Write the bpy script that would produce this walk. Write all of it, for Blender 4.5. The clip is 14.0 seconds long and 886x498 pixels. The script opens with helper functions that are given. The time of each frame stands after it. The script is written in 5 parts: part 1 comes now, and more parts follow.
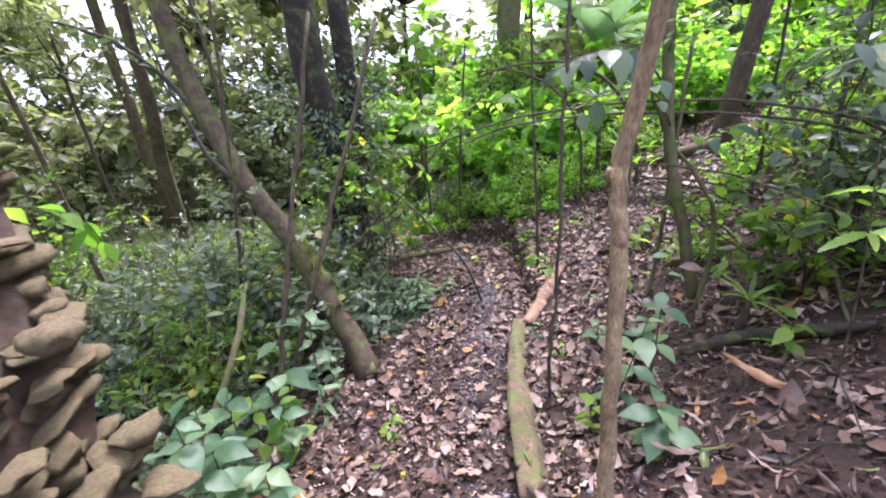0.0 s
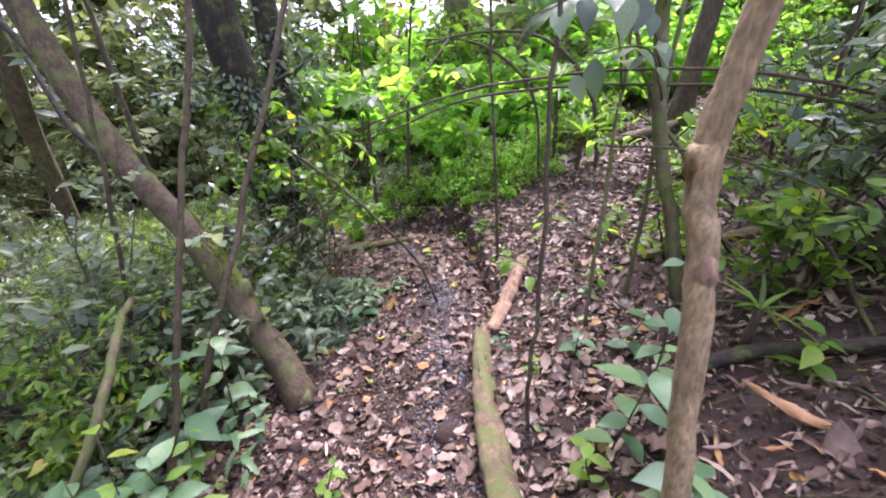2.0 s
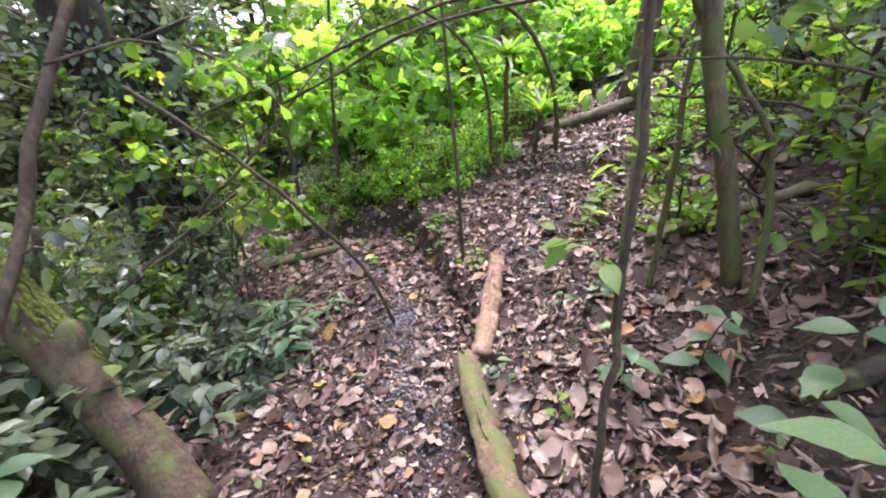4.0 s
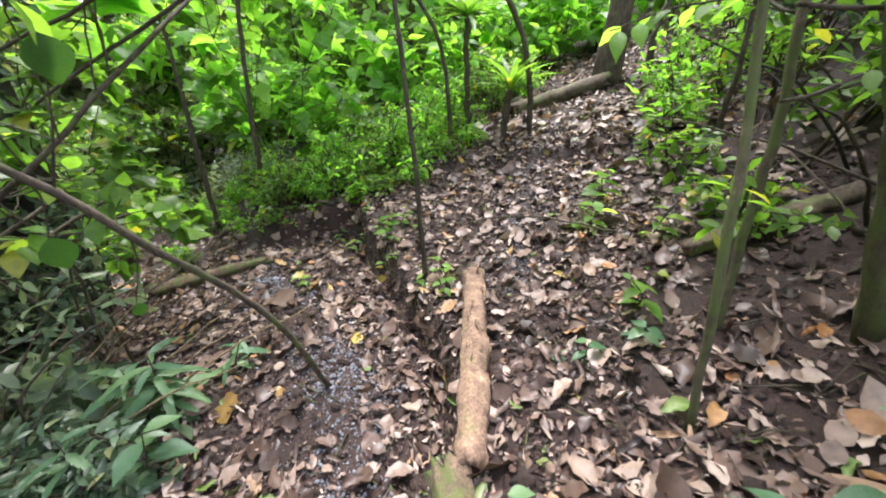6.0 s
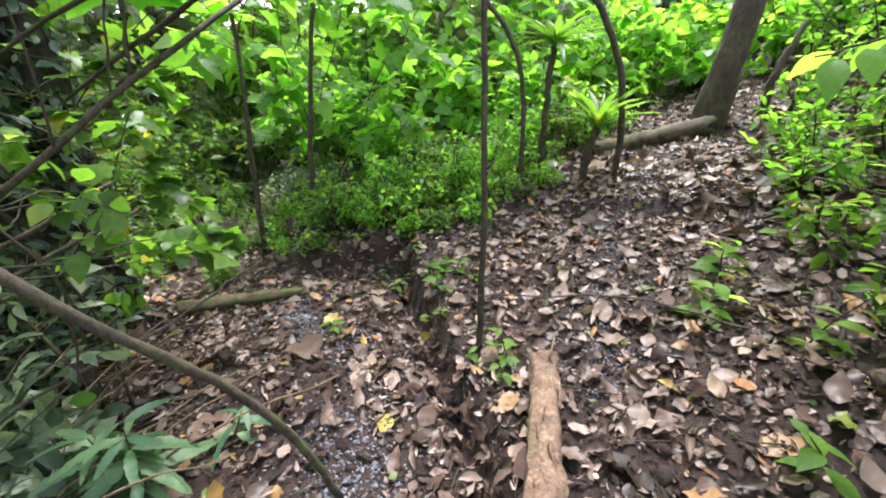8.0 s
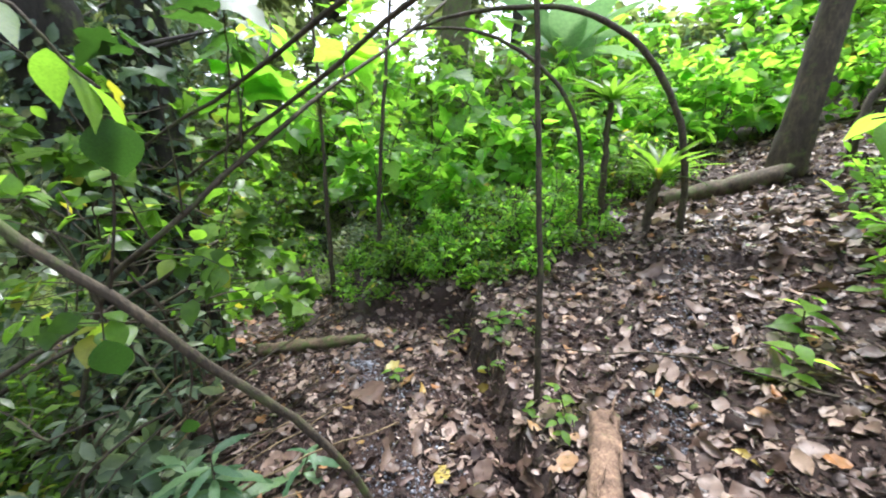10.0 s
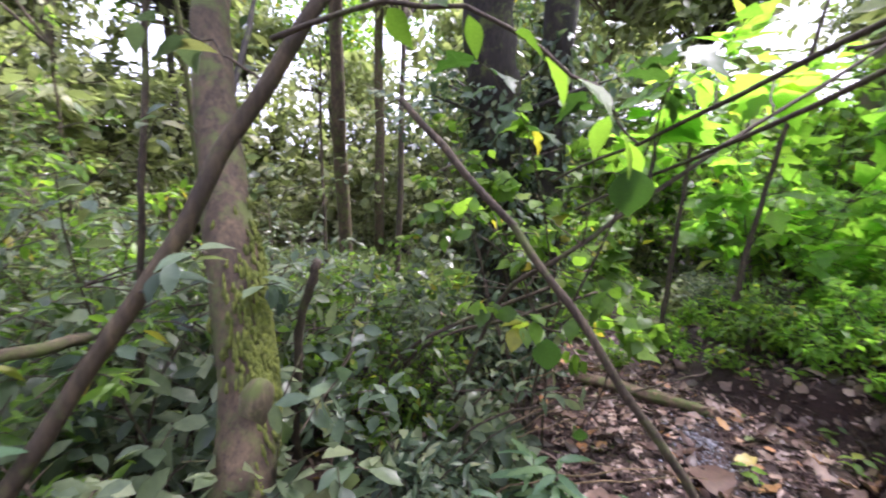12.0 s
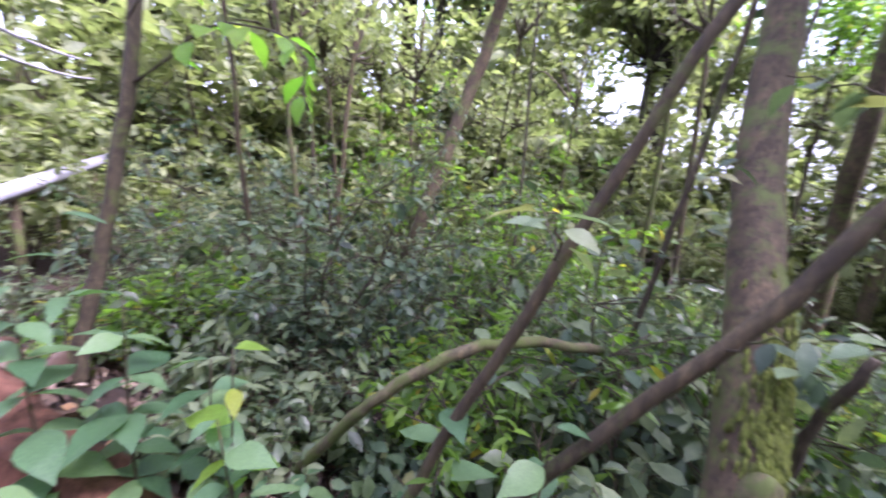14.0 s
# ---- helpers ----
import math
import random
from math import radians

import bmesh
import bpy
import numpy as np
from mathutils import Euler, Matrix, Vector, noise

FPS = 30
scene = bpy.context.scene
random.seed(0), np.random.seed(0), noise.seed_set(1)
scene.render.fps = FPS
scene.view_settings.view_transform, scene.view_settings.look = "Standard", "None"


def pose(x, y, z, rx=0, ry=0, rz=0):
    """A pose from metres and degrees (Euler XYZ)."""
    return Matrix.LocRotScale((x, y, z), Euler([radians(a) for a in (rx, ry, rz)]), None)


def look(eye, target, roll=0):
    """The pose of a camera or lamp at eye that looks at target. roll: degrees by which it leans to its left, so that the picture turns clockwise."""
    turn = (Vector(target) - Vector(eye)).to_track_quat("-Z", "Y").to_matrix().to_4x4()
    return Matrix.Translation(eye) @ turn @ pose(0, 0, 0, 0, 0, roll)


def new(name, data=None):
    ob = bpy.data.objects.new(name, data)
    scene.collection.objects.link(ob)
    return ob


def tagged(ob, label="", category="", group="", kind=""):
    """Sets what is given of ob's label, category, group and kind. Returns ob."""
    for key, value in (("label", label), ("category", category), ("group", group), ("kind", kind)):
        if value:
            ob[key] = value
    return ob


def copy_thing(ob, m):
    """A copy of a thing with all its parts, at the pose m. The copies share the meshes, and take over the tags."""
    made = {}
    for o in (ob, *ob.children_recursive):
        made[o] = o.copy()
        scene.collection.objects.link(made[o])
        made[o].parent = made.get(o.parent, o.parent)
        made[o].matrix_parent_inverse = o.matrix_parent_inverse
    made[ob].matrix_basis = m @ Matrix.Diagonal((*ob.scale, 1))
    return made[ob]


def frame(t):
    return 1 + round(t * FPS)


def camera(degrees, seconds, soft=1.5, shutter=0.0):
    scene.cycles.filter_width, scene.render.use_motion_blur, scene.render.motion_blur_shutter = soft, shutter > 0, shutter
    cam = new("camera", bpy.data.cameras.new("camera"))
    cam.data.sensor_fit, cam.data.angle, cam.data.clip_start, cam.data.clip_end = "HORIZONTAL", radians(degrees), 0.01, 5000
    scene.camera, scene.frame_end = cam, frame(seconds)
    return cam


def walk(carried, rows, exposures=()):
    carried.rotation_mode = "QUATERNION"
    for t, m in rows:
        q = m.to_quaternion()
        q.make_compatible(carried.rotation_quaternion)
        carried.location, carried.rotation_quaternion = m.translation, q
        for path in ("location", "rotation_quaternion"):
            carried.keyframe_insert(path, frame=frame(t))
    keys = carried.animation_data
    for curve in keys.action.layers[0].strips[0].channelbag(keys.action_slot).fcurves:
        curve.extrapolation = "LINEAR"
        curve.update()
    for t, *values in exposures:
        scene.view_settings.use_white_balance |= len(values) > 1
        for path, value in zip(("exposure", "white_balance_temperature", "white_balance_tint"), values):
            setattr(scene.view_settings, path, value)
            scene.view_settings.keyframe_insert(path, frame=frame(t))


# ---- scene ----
cam = camera(95.9, 14.0, 1.9, 0.3)
METRES, EYE, TILT, LEAN, TURN = 4.5, 1.5, -25.0, 3.0, 0.0
ROWS = [
    (0.0, 0.0, 0.0, 0.0, 0.0, 0.0, -0.0),
    (0.5, -0.0007, 0.045, -0.0045, -0.87, -1.6, 0.08),
    (1.0, -0.0123, 0.087, 0.0131, -2.71, -2.42, -0.03),
    (1.5, -0.0107, 0.1116, 0.017, -5.78, -3.01, -1.16),
    (2.0, -0.0021, 0.148, 0.0266, -7.52, -2.44, 0.97),
    (2.5, 0.0045, 0.2083, 0.0246, -6.6, -1.02, 0.14),
    (3.0, 0.0201, 0.2641, 0.0219, -9.97, -1.48, 0.41),
    (3.5, 0.0098, 0.3175, 0.0087, -14.06, 1.32, 3.23),
    (4.0, -0.0083, 0.3908, -0.0037, -17.21, -1.29, 5.13),
    (6.5, 0.0771, 0.6663, 0.0409, -24.6, -3.15, 6.87),
    (7.0, 0.0862, 0.7173, 0.0516, -22.91, -1.87, 7.62),
    (7.5, 0.0892, 0.7378, 0.068, -19.74, -0.64, 3.47),
    (10.0, 0.0855, 0.7061, 0.0781, -8.92, 7.66, -0.84),
    (10.5, 0.0768, 0.7016, 0.0777, -1.01, 8.77, -4.19),
    (11.0, 0.0592, 0.6983, 0.0732, 9.27, 8.8, -8.88),
    (11.5, 0.0357, 0.6896, 0.0703, 20.03, 7.63, -13.67),
    (12.0, 0.0121, 0.6786, 0.0664, 31.67, 5.28, -18.25),
    (12.5, -0.0102, 0.6676, 0.0593, 43.62, 2.0, -22.18),
    (13.0, -0.0292, 0.6441, 0.0492, 58.66, -3.18, -25.19),
    (13.5, -0.0366, 0.6267, 0.044, 71.83, -7.89, -27.35),
    (14.0, -0.0327, 0.6032, 0.0372, 92.0, -15.84, -28.79),
]
EXPOSURES = [(0.0, 2.39, 5800, 33), (3.0, 2.47, 5950, 36), (6.0, 2.44, 6050, 15), (10.5, 2.33, 5800, 13), (12.0, 2.34, 5900, 34), (13.2, 2.47, 5650, 38), (14.0, 2.33, 5600, 39)]
walk(cam, [(t, pose(0, 0, EYE, TILT, LEAN, TURN) @ pose(METRES * x, METRES * y, METRES * z, 90 + pitch, roll, yaw))
           for t, x, y, z, yaw, pitch, roll in ROWS], EXPOSURES)

# ---- light: bright overcast sky above a forest, one soft sun behind the cloud ----
world = bpy.data.worlds.new("overcast_sky")
scene.world = world
world.use_nodes = True
wn, wl = world.node_tree.nodes, world.node_tree.links
wn.clear()
sky = wn.new("ShaderNodeTexSky")
sky.sky_type = "NISHITA"
sky.sun_disc = False
sky.sun_elevation, sky.sun_rotation = radians(61), radians(17)
sky.dust_density, sky.air_density, sky.ozone_density = 6.0, 1.6, 1.0
cloud = wn.new("ShaderNodeMix")
cloud.data_type = "RGBA"
cloud.inputs["Factor"].default_value = 0.7
cloud.inputs["B"].default_value = (5.6, 6.0, 6.8, 1)
wbg = wn.new("ShaderNodeBackground")
wbg.inputs["Strength"].default_value = 0.125
wout = wn.new("ShaderNodeOutputWorld")
wl.new(sky.outputs[0], cloud.inputs["A"])
wl.new(cloud.outputs["Result"], wbg.inputs["Color"])
wl.new(wbg.outputs[0], wout.inputs["Surface"])
sun = new("sun", bpy.data.lights.new("sun", "SUN"))
sun.data.energy, sun.data.angle, sun.data.color = 3.2, radians(26), (1.0, 0.97, 0.9)
sun.matrix_world = look((0, 0, 30), (-5, -16, 0))

# ---- materials ----


def mat_base(name):
    m = bpy.data.materials.new(name)
    m.use_nodes = True
    n, l = m.node_tree.nodes, m.node_tree.links
    return m, n, l, n["Principled BSDF"], n["Material Output"]


def ramp(n, stops):
    r = n.new("ShaderNodeValToRGB")
    els = r.color_ramp.elements
    while len(els) < len(stops):
        els.new(0.5)
    for e, (p, c) in zip(els, stops):
        e.position, e.color = p, (*c, 1)
    return r


def randomness(n, l):
    """A number that differs from leaf to leaf, and from object to object."""
    g, o, a, f = n.new("ShaderNodeNewGeometry"), n.new("ShaderNodeObjectInfo"), n.new("ShaderNodeMath"), n.new("ShaderNodeMath")
    a.operation, f.operation = "ADD", "FRACT"
    l.new(g.outputs["Random Per Island"], a.inputs[0])
    l.new(o.outputs["Random"], a.inputs[1])
    l.new(a.outputs[0], f.inputs[0])
    return f.outputs[0]


def coords(n, l, scale, stretch=(1, 1, 1)):
    tc, mp = n.new("ShaderNodeTexCoord"), n.new("ShaderNodeMapping")
    mp.inputs["Scale"].default_value = [scale * s for s in stretch]
    l.new(tc.outputs["Object"], mp.inputs["Vector"])
    return mp.outputs[0]


def noise_tex(n, l, vec, detail=6, rough=0.6):
    t = n.new("ShaderNodeTexNoise")
    t.inputs["Scale"].default_value, t.inputs["Detail"].default_value, t.inputs["Roughness"].default_value = 1.0, detail, rough
    l.new(vec, t.inputs["Vector"])
    return t.outputs["Fac"]


def mix_rgb(n, l, fac, a, b, mode="MIX"):
    m = n.new("ShaderNodeMix")
    m.data_type, m.blend_type = "RGBA", mode
    for s, k in ((fac, "Factor"), (a, "A"), (b, "B")):
        if isinstance(s, (int, float)):
            m.inputs[k].default_value = s
        elif isinstance(s, tuple):
            m.inputs[k].default_value = (*s, 1)
        else:
            l.new(s, m.inputs[k])
    return m.outputs["Result"]


def bump(n, l, p, height, strength, dist):
    b = n.new("ShaderNodeBump")
    b.inputs["Strength"].default_value, b.inputs["Distance"].default_value = strength, dist
    l.new(height, b.inputs["Height"])
    l.new(b.outputs[0], p.inputs["Normal"])


def leaf_mat(name, stops, through_light=0.45, rough=0.38, glow=1.5):
    """Leaf: glossy skin above thin tissue that lets light through; each leaf has its own tone."""
    m, n, l, p, out = mat_base(name)
    r = ramp(n, stops)
    l.new(randomness(n, l), r.inputs[0])
    blotch = noise_tex(n, l, coords(n, l, 26), 5, 0.65)
    shade = ramp(n, [(0.3, (0.72, 0.74, 0.7)), (0.7, (1.15, 1.12, 1.0))])
    l.new(blotch, shade.inputs[0])
    col = mix_rgb(n, l, 1.0, r.outputs[0], shade.outputs[0], "MULTIPLY")
    l.new(col, p.inputs["Base Color"])
    p.inputs["Roughness"].default_value = rough
    p.inputs["Specular IOR Level"].default_value = 0.33
    bump(n, l, p, noise_tex(n, l, coords(n, l, 90), 3), 0.25, 0.004)
    t, mx = n.new("ShaderNodeBsdfTranslucent"), n.new("ShaderNodeMixShader")
    tint = mix_rgb(n, l, 1.0, col, (1.2 * glow, 1.35 * glow, (0.75 if glow < 1.3 else 0.5) * glow), "MULTIPLY")
    l.new(tint, t.inputs["Color"])
    mx.inputs[0].default_value = through_light
    l.new(p.outputs[0], mx.inputs[1])
    l.new(t.outputs[0], mx.inputs[2])
    l.new(mx.outputs[0], out.inputs["Surface"])
    return m


def bark_mat(name, dark, light, scale=1.0, moss=0.0, rough=0.85):
    m, n, l, p, out = mat_base(name)
    fine = noise_tex(n, l, coords(n, l, 55 * scale, (1, 1, 0.25)), 8, 0.7)
    big = noise_tex(n, l, coords(n, l, 6 * scale, (1, 1, 0.5)), 4, 0.6)
    r = ramp(n, [(0.3, dark), (0.68, light)])
    l.new(fine, r.inputs[0])
    patch = ramp(n, [(0.35, (0.65, 0.62, 0.6)), (0.65, (1.2, 1.2, 1.15))])
    l.new(big, patch.inputs[0])
    col = mix_rgb(n, l, 1.0, r.outputs[0], patch.outputs[0], "MULTIPLY")
    blot = ramp(n, [(0.38, (0.72, 0.7, 0.68)), (0.56, (1.0, 1.0, 1.0)), (0.68, (1.5, 1.48, 1.4))])
    l.new(noise_tex(n, l, coords(n, l, 17 * scale, (1, 1, 0.55)), 5, 0.7), blot.inputs[0])
    col = mix_rgb(n, l, 1.0, col, blot.outputs[0], "MULTIPLY")
    if moss:
        f = noise_tex(n, l, coords(n, l, 7), 7, 0.7)
        k = ramp(n, [(0.62 - moss * 0.35, (0, 0, 0)), (0.75 - moss * 0.35, (1, 1, 1))])
        l.new(f, k.inputs[0])
        col = mix_rgb(n, l, k.outputs[0], col, (0.075, 0.095, 0.02))
    l.new(col, p.inputs["Base Color"])
    p.inputs["Roughness"].default_value = rough
    bump(n, l, p, fine, 0.7, 0.012)
    return m


def soil_mat():
    m, n, l, p, out = mat_base("forest_soil")
    big = noise_tex(n, l, coords(n, l, 1.7), 6, 0.6)
    fine = noise_tex(n, l, coords(n, l, 38), 9, 0.75)
    a = ramp(n, [(0.3, (0.010, 0.0048, 0.0033)), (0.55, (0.036, 0.017, 0.011)), (0.78, (0.098, 0.052, 0.036))])
    l.new(fine, a.inputs[0])
    b = ramp(n, [(0.3, (0.75, 0.72, 0.72)), (0.7, (1.2, 1.1, 1.05))])
    l.new(big, b.inputs[0])
    l.new(mix_rgb(n, l, 1.0, a.outputs[0], b.outputs[0], "MULTIPLY"), p.inputs["Base Color"])
    p.inputs["Roughness"].default_value = 0.82
    bump(n, l, p, fine, 0.9, 0.03)
    return m


def plain_mat(name, dark, light, scale, rough=0.7, bumpy=0.5, dist=0.01):
    m, n, l, p, out = mat_base(name)
    f = noise_tex(n, l, coords(n, l, scale), 8, 0.7)
    r = ramp(n, [(0.3, dark), (0.7, light)])
    l.new(f, r.inputs[0])
    k = ramp(n, [(0.0, (0.75, 0.75, 0.75)), (1.0, (1.2, 1.2, 1.2))])
    l.new(randomness(n, l), k.inputs[0])
    l.new(mix_rgb(n, l, 1.0, r.outputs[0], k.outputs[0], "MULTIPLY"), p.inputs["Base Color"])
    p.inputs["Roughness"].default_value = rough
    bump(n, l, p, f, bumpy, dist)
    return m


SOIL = soil_mat()
LITTER = leaf_mat("dead_leaves", [(0.0, (0.016, 0.009, 0.0075)), (0.3, (0.065, 0.038, 0.032)), (0.52, (0.150, 0.097, 0.082)), (0.76, (0.28, 0.195, 0.168)),
                                  (0.93, (0.47, 0.36, 0.32)), (0.955, (0.30, 0.14, 0.06)), (0.972, (0.36, 0.25, 0.06)), (0.984, (0.10, 0.15, 0.035))], 0.1, 0.45, 0.8)
LITTER_MID = leaf_mat("broad_dry_leaves", [(0.0, (0.028, 0.017, 0.014)), (0.2, (0.070, 0.041, 0.033)), (0.5, (0.130, 0.082, 0.068)), (0.75, (0.19, 0.130, 0.110)), (0.9, (0.285, 0.207, 0.175)), (0.94, (0.27, 0.15, 0.075)), (0.965, (0.30, 0.13, 0.05)), (0.985, (0.10, 0.13, 0.04))], 0.12, 0.42, 0.8)
LITTER_BIG = leaf_mat("large_fallen_leaves", [(0.0, (0.060, 0.035, 0.028)), (0.4, (0.13, 0.082, 0.066)), (0.75, (0.235, 0.16, 0.13)), (0.92, (0.33, 0.25, 0.22)), (0.95, (0.33, 0.18, 0.08)), (0.97, (0.38, 0.28, 0.08)), (0.985, (0.11, 0.16, 0.035))], 0.12, 0.38, 0.8)
LEAF_DARK = leaf_mat("dark_shrub_leaves", [(0.0, (0.026, 0.045, 0.028)), (0.5, (0.090, 0.135, 0.088)), (0.9, (0.145, 0.195, 0.12)), (1.0, (0.23, 0.23, 0.11))], 0.32, 0.33, 1.2)
LEAF_MID = leaf_mat("green_leaves", [(0.0, (0.035, 0.070, 0.014)), (0.5, (0.110, 0.200, 0.037)), (0.94, (0.16, 0.26, 0.05)), (1.0, (0.30, 0.24, 0.04))], 0.54, 0.38, 1.7)
LEAF_LIGHT = leaf_mat("bright_green_leaves", [(0.0, (0.085, 0.180, 0.032)), (0.5, (0.155, 0.285, 0.055)), (0.97, (0.235, 0.36, 0.085)), (1.0, (0.30, 0.32, 0.07))], 0.66, 0.4, 2.0)
LEAF_BLUE = leaf_mat("glossy_seedling_leaves", [(0.0, (0.055, 0.115, 0.062)), (0.6, (0.10, 0.18, 0.10)), (1.0, (0.16, 0.25, 0.12))], 0.38, 0.3, 1.3)
# Green lifted towards pale: the sky's reflection is put into the colour
LEAF_BANANA = leaf_mat("sky_paled_banana_leaves", [(0.0, (0.20, 0.32, 0.21)), (1.0, (0.34, 0.46, 0.34))], 0.4, 0.35, 1.2)
# Darkened green: the shade on the overhanging leaves is in the colour
LEAF_SHADED = leaf_mat("shaded_green_leaves", [(0.0, (0.022, 0.060, 0.012)), (1.0, (0.055, 0.115, 0.025))], 0.4, 0.4, 1.2)
LEAF_PALE = leaf_mat("grey_green_leaves", [(0.0, (0.050, 0.075, 0.045)), (0.5, (0.120, 0.160, 0.095)), (1.0, (0.22, 0.26, 0.16))], 0.4, 0.3, 1.25)
# Greyed, paled base colour stands in for haze over distant foliage
LEAF_FAR = leaf_mat("hazed_far_leaves", [(0.0, (0.125, 0.150, 0.075)), (0.5, (0.21, 0.24, 0.125)), (1.0, (0.31, 0.33, 0.19))], 0.48, 0.42, 1.1)
LITTER_FINE = leaf_mat("leaf_fragments", [(0.0, (0.015, 0.008, 0.007)), (0.5, (0.080, 0.049, 0.043)), (0.85, (0.20, 0.132, 0.118)), (1.0, (0.40, 0.30, 0.27))], 0.1, 0.4, 0.8)
RED_ROT = bark_mat("red_rotten_wood", (0.07, 0.025, 0.017), (0.19, 0.08, 0.055), 1.0, 0.0)
BARK_GREY = bark_mat("grey_brown_bark", (0.022, 0.014, 0.008), (0.118, 0.082, 0.047), 1.0, 0.36)
MOSS = plain_mat("green_moss", (0.065, 0.085, 0.012), (0.19, 0.225, 0.032), 60, 0.95, 1.0, 0.02)
BARK_DUSK = bark_mat("brown_forest_bark", (0.022, 0.0155, 0.0085), (0.094, 0.069, 0.038), 0.8, 0.18)
BARK_DARK = bark_mat("dark_bark", (0.008, 0.006, 0.005), (0.04, 0.031, 0.023), 1.0, 0.3)
BARK_STEM = bark_mat("sapling_bark", (0.022, 0.016, 0.010), (0.10, 0.074, 0.046), 2.2, 0.25)
BARK_TAN = bark_mat("tan_bark", (0.10, 0.067, 0.033), (0.31, 0.228, 0.125), 2.0, 0.0)
BARK_MOSS = bark_mat("mossy_bark", (0.05, 0.04, 0.022), (0.15, 0.12, 0.07), 1.3, 0.55)
GRASS = leaf_mat("pale_clearing_grass", [(0.0, (0.14, 0.20, 0.06)), (0.5, (0.22, 0.28, 0.10)), (1.0, (0.34, 0.38, 0.17))], 0.4, 0.5, 1.2)
LOG_MOSSY = bark_mat("old_log_bark", (0.05, 0.030, 0.019), (0.21, 0.14, 0.09), 1.4, 0.48)
WOOD_LOG = bark_mat("weathered_log_wood", (0.085, 0.045, 0.028), (0.31, 0.20, 0.135), 1.4, 0.12)
STONE = bark_mat("flaky_stone", (0.022, 0.014, 0.007), (0.27, 0.19, 0.11), 1.1, 0.4, 0.92)
GRAVEL = plain_mat("grey_gravel", (0.065, 0.065, 0.073), (0.24, 0.24, 0.27), 30, 0.7)
SOIL_CUT = plain_mat("bare_earth", (0.04, 0.024, 0.014), (0.12, 0.073, 0.042), 22, 0.9, 0.9, 0.03)
PALE = plain_mat("pale_weathered_rail", (0.27, 0.26, 0.31), (0.42, 0.40, 0.47), 12, 0.6, 0.2)

# ---- mesh building ----


def unit(v):
    return v / np.maximum(np.linalg.norm(v, axis=-1, keepdims=True), 1e-9)


def make_mesh(name, verts, tris, material, smooth=True):
    me = bpy.data.meshes.new(name)
    verts, tris = np.asarray(verts, np.float32), np.asarray(tris, np.int32)
    me.vertices.add(len(verts))
    me.vertices.foreach_set("co", verts.ravel())
    me.loops.add(tris.size)
    me.loops.foreach_set("vertex_index", tris.ravel())
    me.polygons.add(len(tris))
    me.polygons.foreach_set("loop_start", np.arange(0, tris.size, 3, dtype=np.int32))
    me.polygons.foreach_set("use_smooth", np.full(len(tris), smooth))
    me.materials.append(material)
    me.update(calc_edges=True)
    me.validate()
    return me


def part(name, pieces, material, parent, label="", kind=""):
    """Joins pieces, a list of (verts, tris), into one mesh under parent."""
    vs, fs, k = [], [], 0
    for v, f in pieces:
        vs.append(v)
        fs.append(np.asarray(f) + k)
        k += len(v)
    ob = new(name, make_mesh(name, np.concatenate(vs), np.concatenate(fs), material))
    ob.parent = parent
    return tagged(ob, label, kind=kind)


def thing(name, x, y, z, label, category, group="", kind=""):
    ob = new(name)
    ob.empty_display_size = 0.1
    ob.location = (x, y, z)
    return tagged(ob, label, category, group, kind)


def tube(points, radii, sides=8, rough=0.0, seed=0, caps=True):
    """A round stem along points; rough: unevenness as a share of the radius."""
    rng = np.random.default_rng(seed)
    P = np.asarray(points, float)
    n = len(P)
    R = np.interp(np.linspace(0, 1, n), np.linspace(0, 1, len(radii)), radii)
    T = unit(np.gradient(P, axis=0))
    ref = np.array([1.0, 0, 0]) if abs(T[0][0]) < 0.8 else np.array([0, 1.0, 0])
    V = []
    for i in range(n):
        a = ref - T[i] * (ref @ T[i])
        a /= np.linalg.norm(a)
        ref = a
        b = np.cross(T[i], a)
        ang = np.linspace(0, 2 * math.pi, sides, endpoint=False)
        r = R[i] * (1 + rough * rng.normal(size=sides))
        V.append(P[i] + np.outer(np.cos(ang) * r, a) + np.outer(np.sin(ang) * r, b))
    V = np.concatenate(V)
    F = []
    for i in range(n - 1):
        for j in range(sides):
            a, b = i * sides + j, i * sides + (j + 1) % sides
            F += [(a, b, b + sides), (a, b + sides, a + sides)]
    if caps:
        V = np.concatenate([V, P[:1], P[-1:]])
        for j in range(sides):
            F.append((len(V) - 2, (j + 1) % sides, j))
            F.append((len(V) - 1, (n - 1) * sides + j, (n - 1) * sides + (j + 1) % sides))
    return V, np.array(F)


def curve(points, n=14, wobble=0.0, seed=0):
    """A smooth line (Catmull-Rom) through a few points."""
    rng = np.random.default_rng(seed)
    P = np.asarray(points, float)
    P = np.concatenate([2 * P[:1] - P[1:2], P, 2 * P[-1:] - P[-2:-1]])
    out = []
    segs = len(P) - 3
    for u in np.linspace(0, segs, n):
        i = min(int(u), segs - 1)
        t = u - i
        a, b, c, d = P[i:i + 4]
        out.append(0.5 * (2 * b + (c - a) * t + (2 * a - 5 * b + 4 * c - d) * t * t + (3 * b - a - 3 * c + d) * t ** 3))
    out = np.array(out)
    if wobble:
        k = rng.normal(0, wobble, out.shape)
        k[0] = k[-1] = 0
        out += k
    return out


